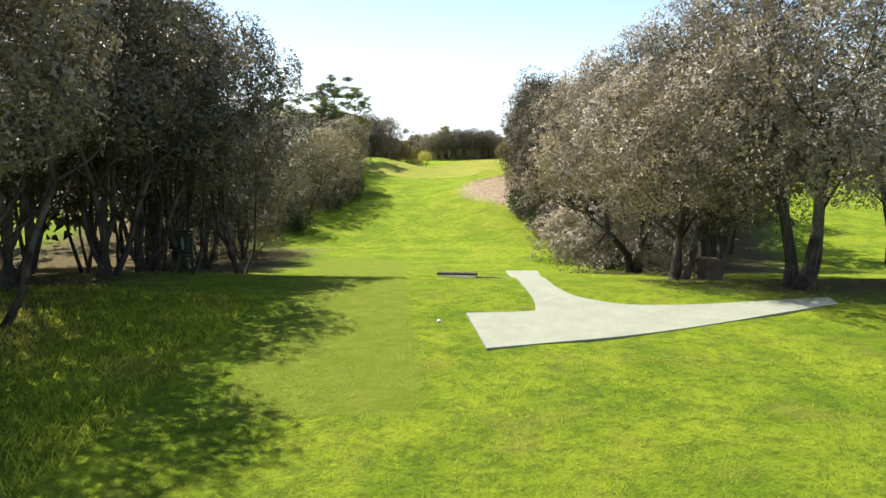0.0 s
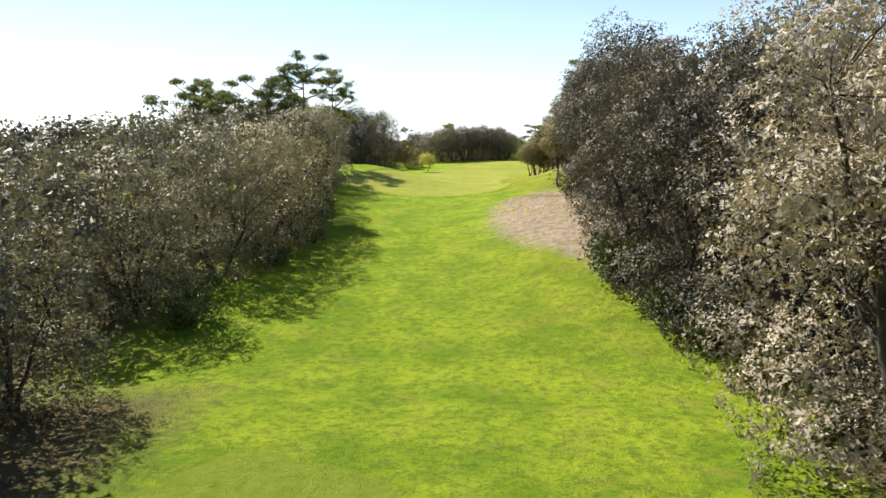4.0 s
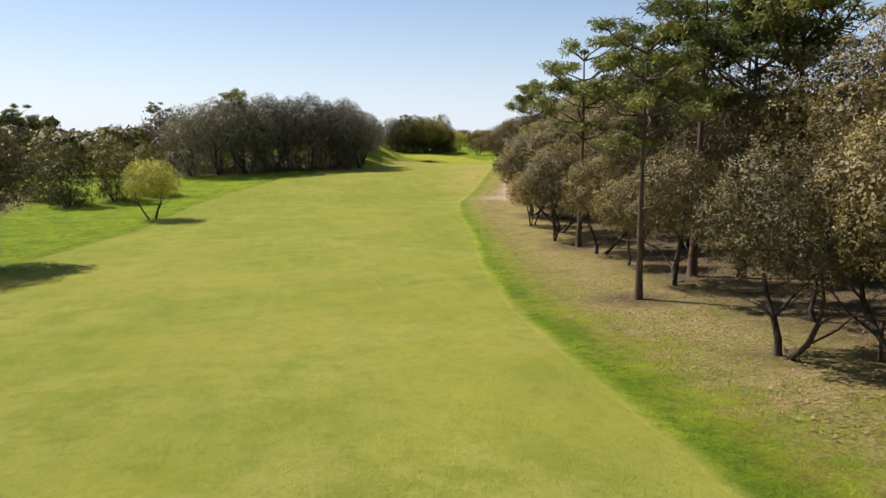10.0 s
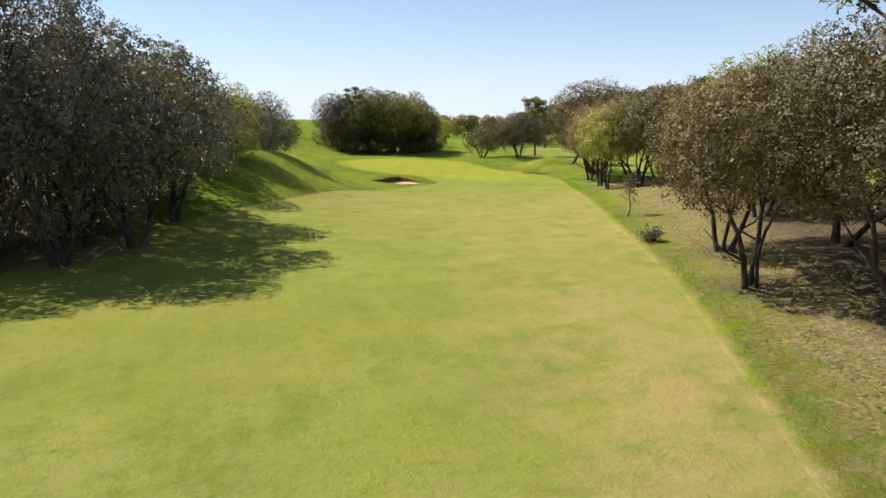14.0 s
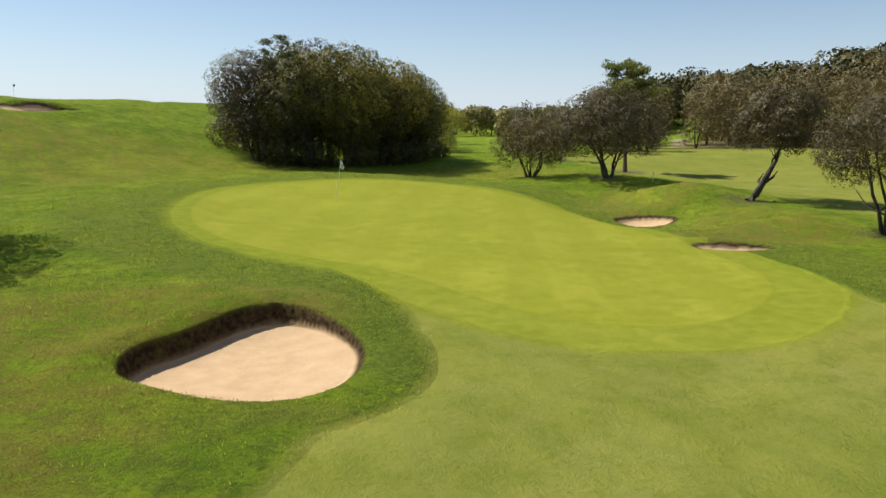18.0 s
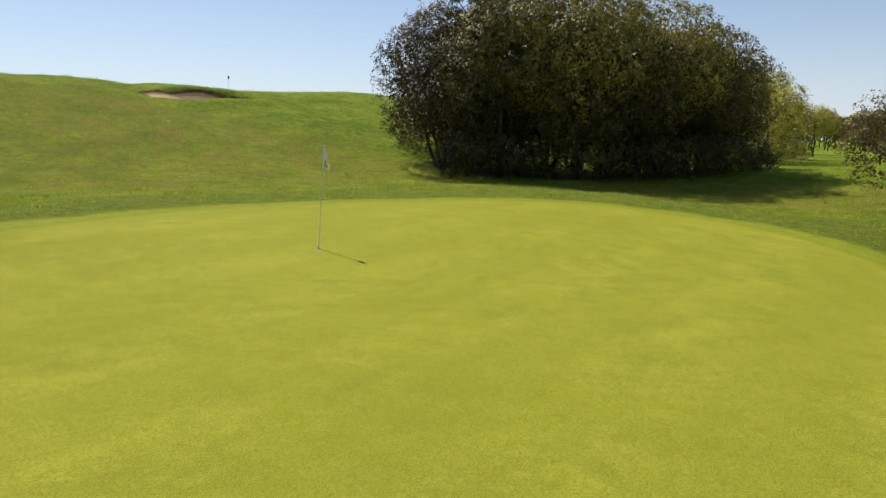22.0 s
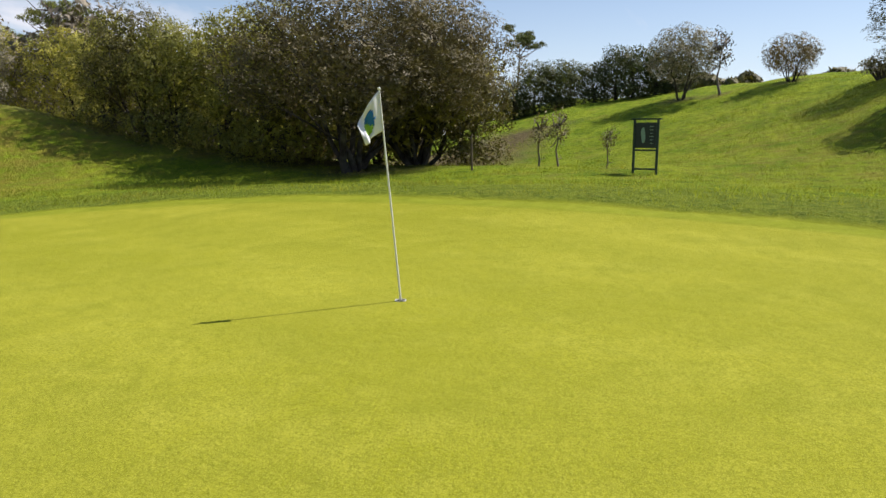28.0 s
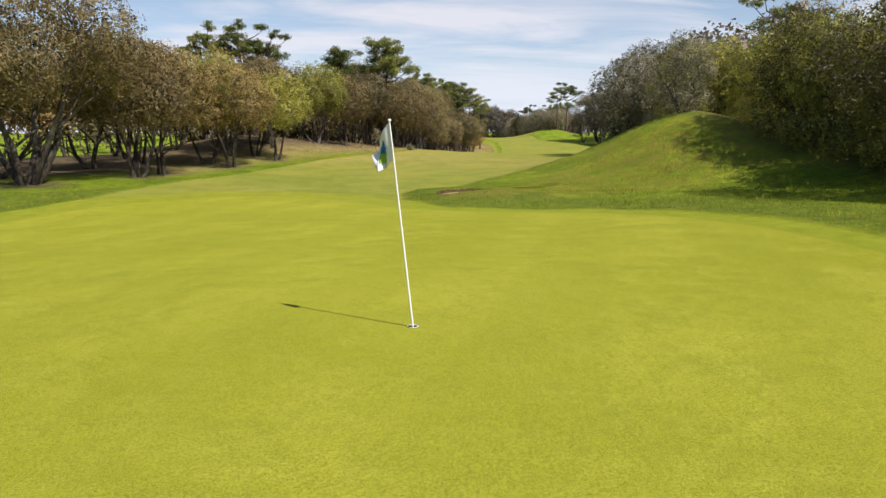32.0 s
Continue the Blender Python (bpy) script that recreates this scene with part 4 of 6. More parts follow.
kind("M", "broad old oak with several dark stems and a dense chestnut-brown crown", "tree", "oaks", 9.5, lambda: oak("oak_tree", 73, 9.5, 11.0, 2.9, 5, 32, 40000, 0.100, LEAF_CHESTNUT, fine=0.155, thick=0.15, gaps=0.44))
kind("P", "oak with two dark stems and a pale grey-brown crown hanging low", "tree", "oaks", 9.0, lambda: oak("oak_tree", 74, 9.0, 9.4, 1.7, 2, 28, 34000, 0.092, LEAF_GREY, thick=0.17, fine=0.17, gaps=0.4))
kind("u", "oak inside the wood with thin dark stems", "tree", "wood oaks", 10.0, lambda: oak("oak_tree", 21, 10.0, 7.4, 3.0, 3, 15, 3200, 0.29, LEAF_BROWN, thick=0.1))
kind("v", "oak inside the wood with an olive crown", "tree", "wood oaks", 9.0, lambda: oak("oak_tree", 22, 9.0, 7.4, 2.6, 2, 15, 3200, 0.29, LEAF_OLIVE, thick=0.1))
kind("w", "dark oak inside the wood with foliage low down", "tree", "wood oaks", 6.5, lambda: oak("oak_tree", 23, 6.5, 6.8, 0.6, 2, 14, 3000, 0.27, LEAF_DARK))
kind("p", "tall maritime pine with bare reddish stem and flat green tufts", "tree", "pines", 11.0, lambda: pine("pine_tree", 31, 11.0, 0.55, 5.4, 6, 85))
kind("q", "crooked maritime pine with an open umbrella crown", "tree", "pines", 9.5, lambda: pine("pine_tree", 32, 9.5, 0.70, 6.2, 4, 100, (0.5, 0.2)))
kind("r", "broad-headed pine with a dense round dark green crown", "tree", "pines", 9.0, lambda: pine("pine_tree", 33, 9.0, 0.66, 5.0, 7, 110, (0, 0), 0.62, 0.62))
kind("s", "thin pale winter sapling with bare twigs", "sapling", "young trees", 2.2, lambda: oak("sapling_tree", 41, 2.2, 1.0, 0.7, 1, 8, 260, 0.07, LEAF_BROWN, PALE_BARK, thick=0.03))
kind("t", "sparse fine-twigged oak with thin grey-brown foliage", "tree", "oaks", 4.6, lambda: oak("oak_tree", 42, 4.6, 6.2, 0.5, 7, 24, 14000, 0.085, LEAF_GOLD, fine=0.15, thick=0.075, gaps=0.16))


def plant(key, x, y, tall=None, turn=None, broad=1.0, label="", litter=0.45):
    """One tree of a kind, as tall as given; broad stretches its crown sideways."""
    key = "m" if key == "b" and (tall or 0) > 8.3 else key
    maker, first, text, category, group, own = KINDS[key]
    k = (tall or own) / own
    turn = (x * 37.7 + y * 91.3) % 360 if turn is None else turn
    m = pose(x, y, z_at(x, y) - 0.06, 0, 0, turn) @ Matrix.Diagonal((k * broad, k * broad, k, 1))
    if first is None:
        ob = KINDS[key][1] = tagged(maker(), text, category, group)
        ob.scale = (1, 1, 1)
        ob.matrix_basis = m
    else:
        ob = copy_thing(first, m @ Matrix.Diagonal(tuple(1 / s for s in first.scale)).to_4x4())
    if label:
        tagged(ob, label)
    PLACED.append((x, y, litter * 0.42 * (tall or own) * broad))
    return ob


def far_wood(name, label, seed, corners, gap, low, high, material):
    """A wood too far off to tell its trees apart: many domed crowns of coarse sprays on short stems, in one mesh."""
    rng = np.random.default_rng(seed)
    pts = np.array(corners, float)
    lo, hi = pts.min(0), pts.max(0)
    n = int((hi - lo).prod() / gap ** 2)
    xy = lo + (hi - lo) * rng.random((n, 2))
    xy = xy[(rim_distance(xy[:, 0], xy[:, 1], corners) > 0) & (track_distance(xy[:, 0], xy[:, 1]) < -3.0)]
    wv, wf, cen, rad = [], [], [], []
    for x, y in xy:
        z, h = z_at(x, y), low + (high - low) * rng.random()
        w = h * (0.40 + 0.14 * rng.random())
        tube(wv, wf, [(x, y, z - 0.1), (x + 0.2, y, z + h * 0.3), (x, y, z + h * 0.75)], [0.16, 0.12, 0.05], 3)
        for k in range(7):
            d = rng.normal(size=3)
            d /= np.linalg.norm(d)
            d[2] = abs(d[2]) if k < 4 else d[2]
            cen.append((x + d[0] * 0.55 * w, y + d[1] * 0.55 * w, z + h * 0.44 + d[2] * h * 0.26))
            rad.append(w * (0.5 + 0.25 * rng.random()))
    cen, rad = np.array(cen), np.array(rad)
    n = len(cen) * 60
    which = np.repeat(np.arange(len(cen)), 60)
    d = rng.normal(size=(n, 3))
    d /= np.linalg.norm(d, axis=1, keepdims=True)
    d[:, 2] = np.where(d[:, 2] < -0.5, -d[:, 2], d[:, 2])
    p = cen[which] + d * (rad[which] * (0.8 + 0.28 * rng.random(n)))[:, None] * np.array([1, 1, 0.85])
    nor = d + rng.normal(size=(n, 3)) * 0.5
    nor /= np.linalg.norm(nor, axis=1, keepdims=True)
    t = np.cross(nor, rng.normal(size=(n, 3)))
    t *= 0.38 / np.linalg.norm(t, axis=1, keepdims=True) * (0.6 + 0.8 * rng.random((n, 1)))
    sd = np.cross(nor, t)
    lv = np.stack([p - t - sd * 0.8, p + t, p - t + sd * 0.8], 1)
    flip = (np.cross(lv[:, 1] - lv[:, 0], lv[:, 2] - lv[:, 0]) * d).sum(1) < 0
    lv[flip] = lv[flip][:, ::-1]
    stems = mesh_object(name, wv, wf, BARK)
    soft = d * 0.85 + nor * 0.4
    leaf_object("crown", lv.reshape(-1, 3), material, stems, soft / np.linalg.norm(soft, axis=1, keepdims=True))
    return tagged(stems, label, "wood", kind="stuff")


SHAPES = []


def inner_wood(name, label, seed, corners, gap, low, high, material, reach=0.36, full=False):
    """The close-set inside of a wood, where no tree can be told from the next: thin crooked stems and ragged crowns, as one mesh."""
    rng = np.random.default_rng(seed)
    if not SHAPES:
        for k in range(5):
            SHAPES.append(lobed_crown(np.random.default_rng(80 + k), 1.0, 0.26 + 0.05 * (k % 3), 0.76, 13, 1150, 0.040, (0, 0), 0.19, False, 0.33)[1:])
        for k in range(5):
            SHAPES.append(lobed_crown(np.random.default_rng(90 + k), 1.0, 0.14 + 0.04 * (k % 3), 0.84, 12, 2400, 0.027, (0, 0), 0.21, True, 0.42)[1:])
    pts = np.array(corners, float)
    lo, hi = pts.min(0), pts.max(0)
    tries = lo + (hi - lo) * rng.random((int((hi - lo).prod() / gap ** 2 * 9), 2))
    tries = tries[(rim_distance(tries[:, 0], tries[:, 1], corners) > 0) & ((tries[:, 1] < 30) | (track_distance(tries[:, 0], tries[:, 1]) < -2.6))]
    spots, wv, wf, leaves, softs = [(a, b) for a, b, _ in PLACED], [], [], [], []
    for x, y in tries:
        if any((x - a) ** 2 + (y - b) ** 2 < gap * gap * 0.8 for a, b in spots):
            continue
        spots.append((x, y))
        h = low + (high - low) * rng.random()
        z = z_at(x, y)
        wide = h * (0.85 + 0.3 * rng.random())
        a = rng.random() * 6.28
        c, d = SHAPES[int(rng.integers(5)) + (5 if full else 0)]
        softs.append(np.stack([d[:, 0] * math.cos(a) - d[:, 1] * math.sin(a), d[:, 0] * math.sin(a) + d[:, 1] * math.cos(a), d[:, 2]], 1))
        leaves.append(np.stack([x + wide * (c[:, 0] * math.cos(a) - c[:, 1] * math.sin(a)), y + wide * (c[:, 0] * math.sin(a) + c[:, 1] * math.cos(a)), z + h * c[:, 2]], 1))
        for _ in range(2):
            w = rng.random() * 6.28
            d = np.array([math.cos(w), math.sin(w), 0]) * h * 0.11
            q = np.array([x, y, z - 0.1])
            tube(wv, wf, [q + d * 0.1, q + d * 0.5 + np.array([*rng.normal(0, 0.12, 2), h * 0.22]), q + d + np.array([*rng.normal(0, 0.15, 2), h * 0.6])], [0.11, 0.085, 0.05], 5)
        PLACED.append((x, y, h * reach))
    stems = mesh_object(name, wv, wf, BARK, None, True)
    tagged(stems, label, "wood", kind="stuff")
    leaf_object("crown", np.concatenate(leaves), material, stems, np.concatenate(softs))
    return stems


# beside the tee
for key, x, y, tall in (("P", -34.2, -302.6, 9.0), ("A", -30.4, -296.6, 13.0), ("A", -30.9, -306.0, 13.5), ("A", -32.0, -300.2, 12.5), ("A", -22.4, -299.0, 12.5), ("B", -32.4, -289.0, 14.5), ("B", -32.6, -279.0, 15.0), ("B", -30.4, -270.0, 16.0),
                        ("d", -56.0, -306.2, 13.4), ("d", -56.2, -302.4, 12.4), ("d", -56.8, -300.2, 13.2), ("d", -57.8, -309.2, 13.4), ("d", -58.4, -315.4, 12.0), ("d", -54.9, -314.6, 12.0), ("d", -56.4, -319.8, 12.0), ("d", -57.2, -297.4, 13.0), ("d", -60.0, -291.0, 9.5),
                        ("d", -59.8, -284.0, 9.0), ("h", -60.4, -274.0, 8.4), ("d", -60.4, -304.0, 13.5), ("d", -58.4, -320.5, 11.0), ("d", -55.2, -300.0, 12.4), ("d", -53.8, -296.8, 12.4), ("d", -59.8, -297.5, 13.4), ("d", -58.6, -287.4, 8.4), ("d", -58.6, -279.6, 8.2)):
    plant(key, x, y, tall)
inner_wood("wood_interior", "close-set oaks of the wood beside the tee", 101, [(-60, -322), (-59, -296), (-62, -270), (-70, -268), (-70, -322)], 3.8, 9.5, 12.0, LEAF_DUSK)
inner_wood("wood_interior", "close-set grey oaks behind the tee path", 102, [(-31, -284), (-31, -262), (-16, -262), (-22, -282)], 4.4, 12.0, 15.0, LEAF_GREY)
# the western wood down to the first mound
for key, x, y, tall in (("h", -60.4, -262.8, 8.2), ("h", -58.4, -256.4, 8.4), ("h", -57.0, -251.2, 8.4), ("h", -56.4, -246.0, 8.0), ("b", -57.4, -240.5, 8.2), ("h", -58.2, -234.5, 8.4),
                        ("h", -59.0, -228.0, 8.2), ("h", -59.0, -221.8, 8.6), ("h", -59.0, -216.8, 8.8), ("a", -63.4, -214.6, 8.6)):
    plant(key, x, y, tall)
inner_wood("wood_interior", "close-set oaks of the western wood", 103, [(-59, -268), (-58, -240), (-59, -218), (-74, -205), (-76, -268)], 4.2, 7.4, 9.0, LEAF_OLIVE)
for key, x, y, tall in (("q", -59.6, -237.1, 10.8), ("q", -63.2, -206.0, 14.6), ("q", -68.0, -229.8, 11.2), ("q", -65.5, -233.0, 10.6), ("p", -59.6, -203.6, 12.6), ("q", -66.6, -194.8, 11.4), ("q", -60.6, -193.0, 8.8)):
    plant(key, x, y, tall)
# the wood behind the western mound, and single trees beyond it
for key, x, y, tall in (("d", -56.4, -168.0, 12.0), ("d", -58.6, -162.6, 12.0), ("d", -60.6, -170.0, 12.6), ("d", -63.6, -166.6, 12.6), ("d", -66.4, -172.0, 12.8), ("h", -60.6, -157.0, 10.0)):
    plant(key, x, y, tall)
for key, x, y, tall in (("h", -61.6, -152.0, 11.0), ("A", -62.0, -155.5, 12.5), ("d", -65.5, -151.5, 13.5), ("A", -69.0, -155.0, 14.0), ("d", -73.5, -153.0, 14.2), ("b", -61.0, -147.0, 9.0)):
    plant(key, x, y, tall)
inner_wood("wood_interior", "close-set oaks behind the western mound", 104, [(-60, -150), (-58, -143), (-85, -140), (-92, -190), (-72, -186), (-70, -158)], 4.4, 10.0, 12.5, LEAF_GREY)
inner_wood("wood_interior", "low close-set oaks of the western wood", 124, [(-68, -141), (-64, -124), (-86, -92), (-108, -84), (-114, -120), (-92, -146)], 4.6, 3.6, 5.6, LEAF_GREY)
inner_wood("wood_interior", "close-set grey oaks beyond the western mound", 121, [(-66, -188), (-62, -160), (-80, -158), (-84, -188)], 4.0, 9.0, 11.0, LEAF_GREY)
plant("b", -58.0, -133.6, 8.8, 40, 1.05)
plant("e", -56.6, -131.2, 7.6, 10)
plant("c", -50.2, -110.2, 5.1, 70, 1.1, "small round oak with pale yellow-green crown on one stem")
for x, y, tall in ((-59.5, -97.7, 6.0), (-55.7, -94.5, 6.4), (-62.5, -93.0, 6.0), (-53.0, -90.0, 5.5)):
    plant("x", x, y, tall)
# the thicket west of the fairway, rising on to the ridge by the green
for key, x, y, tall in (("d", -27.8, -62.2, 11.0), ("d", -30.4, -60.6, 10.6), ("a", -25.4, -59.2, 9.2), ("d", -33.6, -62.0, 11.6), ("d", -36.8, -64.0, 11.0), ("d", -39.8, -66.0, 11.4), ("a", -43.0, -68.0, 10.8), ("a", -46.4, -70.0, 10.4), ("h", -50.0, -71.5, 9.6), ("a", -24.2, -53.4, 8.4), ("h", -28.2, -55.6, 9.6),
                        ("h", -31.8, -57.4, 9.6), ("h", -35.4, -59.8, 10.4), ("h", -39.0, -61.8, 10.2), ("h", -42.6, -63.8, 10.0), ("h", -46.4, -65.6, 9.8),
                        ("h", -25.6, -49.6, 7.2), ("h", -22.8, -44.0, 5.8), ("g", -21.0, -38.4, 5.2), ("h", -18.2, -32.8, 4.6), ("g", -24.0, -40.0, 6.0)):
    plant(key, x, y, tall, litter=0.2)
inner_wood("wood_interior", "close-set oaks of the western thicket", 105, [(-56, -66), (-46, -60), (-31, -54), (-25, -41), (-22, -32), (-36, -30), (-58, -50)], 4.0, 7.8, 9.6, LEAF_SHADY)
plant("r", -44.5, -64.0, 11.5)
far_wood("far_wood", "low grey-green oak wood west of the fairway", 106, [(-58, -70), (-54, -58), (-48, -32), (-70, -26), (-110, -40), (-110, -95)], 5.4, 5.6, 7.6, LEAF_DARK)
for x, y, tall in ((-60.8, -18.0, 8.0), (-78, -46, 10.0)):
    plant("q", x, y, tall)
# the eastern wood behind the sandy slope
for key, x, y, tall in (("D", -33.0, -262.2, 13.0), ("D", -31.4, -267.0, 14.0), ("D", -34.0, -256.4, 12.4), ("D", -33.4, -248.6, 13.0), ("D", -32.4, -240.5, 12.5), ("j", -31.6, -231.5, 12.5), ("e", -33.0, -219.3, 7.8), ("e", -31.3, -220.8, 8.6), ("j", -31.2, -211.8, 9.0), ("j", -30.4, -215.4, 10.0), ("p", -28.0, -205.4, 12.6), ("a", -29.8, -213.8, 9.5), ("b", -26.6, -209.5, 9.0), ("b", -25.0, -203.0, 9.0), ("u", -22.8, -196.5, 10.0), ("u", -24.6, -215.0, 11.0), ("u", -21.6, -209.0, 10.6), ("v", -20.6, -202.0, 10.4), ("v", -26.8, -216.4, 10.0), ("u", -18.6, -195.0, 10.6), ("w", -23.4, -205.6, 6.0), ("w", -20.4, -198.4, 6.4), ("w", -26.2, -212.2, 6.0),
                        ("j", -29.6, -219.8, 13.0), ("j", -27.8, -221.4, 13.2), ("j", -25.8, -220.4, 13.0), ("D", -28.8, -234.0, 12.8), ("j", -30.2, -224.6, 13.0), ("j", -28.8, -215.2, 11.0), ("j", -27.2, -209.2, 10.4), ("j", -30.6, -216.8, 10.0)):
    plant(key, x, y, tall)
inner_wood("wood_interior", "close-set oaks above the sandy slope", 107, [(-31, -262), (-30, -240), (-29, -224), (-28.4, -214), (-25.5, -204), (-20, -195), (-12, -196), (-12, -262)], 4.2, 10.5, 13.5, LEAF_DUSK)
# the long eastern wood
for key, x, y, tall in (("b", -31.3, -177.7, 5.4), ("e", -29.6, -176.2, 6.4), ("b", -29.8, -174.2, 6.2), ("b", -26.6, -178.4, 8.2), ("b", -23.2, -182.6, 11.5), ("b", -19.0, -187.0, 12.5), ("b", -21.5, -174.0, 12.0), ("b", -18.5, -166.0, 12.5), ("b", -26.6, -161.9, 6.4), ("b", -28.3, -159.4, 5.6),
                        ("e", -24.4, -156.2, 5.6), ("b", -24.2, -147.6, 5.8), ("e", -23.3, -142.0, 4.6), ("b", -22.6, -137.4, 5.6), ("b", -22.3, -130.5, 6.0), ("b", -20.4, -127.0, 6.4), ("b", -18.0, -115.2, 7.4), ("e", -18.8, -116.8, 6.6),
                        ("b", -17.4, -118.1, 7.4), ("e", -15.4, -108.2, 5.6), ("b", -15.0, -110.4, 6.4), ("k", -20.9, -122.6, 4.4), ("e", -11.0, -92.8, 4.6), ("e", -8.8, -89.2, 6.0), ("b", -4.4, -86.4, 7.6), ("M", -5.6, -79.2, 7.4), ("m", -1.8, -80.2, 9.6), ("m", 0.4, -86.4, 11.0), ("m", -2.6, -91.0, 10.6), ("c", -4.5, -82.0, 6.8), ("b", -0.9, -72.2, 7.6), ("k", -6.9, -74.8, 6.3), ("k", -4.6, -70.6, 6.2)):
    plant(key, x, y, tall)
for key, x, y, tall in (("p", -27.2, -150.0, 10.6), ("p", -22.2, -146.0, 14.0), ("p", -20.6, -147.4, 13.4), ("q", -18.4, -149.0, 13.5), ("q", -20.5, -160.5, 14.5), ("q", -14.5, -165.0, 15.0), ("p", -22.4, -134.2, 12.6), ("p", -19.6, -136.8, 12.6), ("q", -16.0, -141.0, 13.0),
                        ("r", -3.6, -77.2, 11.8), ("r", 1.4, -82.6, 11.2), ("p", -16.4, -119.4, 8.0), ("r", -15.5, -158.0, 14.5)):
    plant(key, x, y, tall, None, 1.05)
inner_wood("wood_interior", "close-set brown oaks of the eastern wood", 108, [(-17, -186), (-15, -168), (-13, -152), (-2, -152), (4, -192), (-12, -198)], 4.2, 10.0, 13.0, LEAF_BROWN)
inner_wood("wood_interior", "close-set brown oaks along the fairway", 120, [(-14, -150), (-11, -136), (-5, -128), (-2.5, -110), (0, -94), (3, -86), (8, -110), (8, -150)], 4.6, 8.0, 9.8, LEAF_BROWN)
far_wood("far_wood", "oak wood on the eastern dune", 109, [(4, -190), (4, -95), (26, -95), (30, -190)], 6.0, 7.0, 8.5, LEAF_BROWN)
for x, y, tall in ((-17.0, -131.0, 8.6), (-14.6, -126.2, 10.6), (-13.6, -121.4, 11.4), (-12.2, -116.0, 11.4), (-11.2, -111.2, 10.6), (-9.2, -105.4, 11.0), (-4.6, -102.2, 10.4), (-4.2, -94.4, 9.6), (-9.2, -120.0, 13.0), (-7.4, -113.0, 12.6), (-10.6, -126.0, 12.8)):
    plant("b", x, y, tall)
for x, y, tall in ((-22.6, -170.4, 10.2), (-20.8, -163.0, 11.0), (-19.6, -156.2, 11.0), (-20.4, -178.6, 11.6), (-17.0, -170.6, 12.0), (-16.6, -160.4, 11.8), (-18.4, -184.0, 12.0), (-22.8, -190.0, 11.0), (-18.6, -150.2, 10.0), (-18.4, -143.6, 9.6), (-17.4, -138.4, 9.2)):
    plant("b", x, y, tall)
# by the approach and the green
plant("s", -1.6, -59.4, 2.5)
for key, x, y, tall in (("c", 5.8, -44.2, 6.0), ("k", 7.4, -45.8, 6.7), ("k", 8.0, -39.2, 6.4), ("c", 9.8, -41.0, 7.2), ("e", 6.8, -49.8, 6.8), ("k", 9.8, -48.2, 6.6), ("k", 7.3, -52.2, 6.6), ("b", 13.7, -38.4, 7.6), ("b", 16.4, -39.2, 8.2), ("k", 11.4, -31.2, 6.8),
                        ("k", 10.9, -34.0, 7.0), ("M", 14.6, -26.2, 9.4), ("M", 22.6, -13.2, 6.3), ("b", 17.6, -29.4, 7.6), ("k", 1.4, -65.4, 6.8), ("c", 4.0, -62.0, 7.4)):
    plant(key, x, y, tall)
plant("L", 24.2, -2.1, 6.8, 0)
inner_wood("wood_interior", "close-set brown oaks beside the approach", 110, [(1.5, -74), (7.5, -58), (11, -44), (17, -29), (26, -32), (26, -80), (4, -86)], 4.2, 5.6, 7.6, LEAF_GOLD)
plant("q", 12.0, -73.4, 12.0)
plant("q", 9.4, -76.0, 11.4)
plant("q", 14.6, -70.5, 11.6)
plant("t", 17.0, 13.6, 4.7, 20, 1.05)
plant("n", 20.9, 8.8, 6.5, 130, 1.05)
plant("r", 27.7, 17.9, 9.2, None, 1.15)
plant("s", 26.0, 27.0, 6.0)
# the great thicket behind the green
for key, x, y, tall in (("y", -2.8, 26.0, 8.8), ("F", 1.0, 23.8, 8.4), ("G", 4.6, 24.4, 10.2), ("F", 8.0, 25.4, 7.6), ("y", 2.8, 27.6, 10.4), ("F", 10.8, 28.4, 7.6), ("x", 6.2, 29.4, 9.8), ("F", 12.8, 32.4, 6.8), ("x", 9.4, 33.6, 8.4), ("x", 0.2, 30.0, 10.0), ("x", 14.2, 37.0, 6.2), ("F", -3.4, 30.4, 8.8), ("F", 4.6, 23.4, 6.2), ("G", 8.8, 26.6, 9.2), ("G", 1.2, 24.8, 9.6), ("G", 11.6, 29.6, 8.2)):
    plant(key, x, y, tall, litter=0.3)
plant("p", -0.6, 25.4, 10.4)
for key, x, y, tall in (("g", 18.6, 47.0, 7.0), ("c", 20.6, 53.0, 6.0), ("x", 23.5, 60.5, 5.5), ("x", 26.6, 95.0, 13.0), ("c", 30.0, 76.0, 6.0)):
    plant(key, x, y, tall)
inner_wood("wood_interior", "oak wooded slope beyond the eastern field", 111, [(44, 46), (70, 22), (100, 4), (106, 18), (78, 44), (58, 62)], 3.9, 6.6, 9.6, LEAF_CHESTNUT, full=True)
far_wood("far_wood", "oaks on the rise beyond the eastern field", 122, [(60, 62), (80, 44), (110, 10), (140, 30), (110, 110), (66, 112)], 5.4, 7.5, 10.5, LEAF_THICKET)
inner_wood("wood_interior", "scrubby brown oaks beyond the green", 112, [(24, 34), (36, 30), (52, 48), (56, 80), (46, 84), (34, 60)], 5.6, 4.2, 6.5, LEAF_CHESTNUT, full=True)
far_wood("far_wood", "dark tree line in the valley beyond", 113, [(30, 130), (22, 150), (60, 165), (110, 130), (70, 115)], 7.6, 6.0, 8.5, LEAF_DARK)
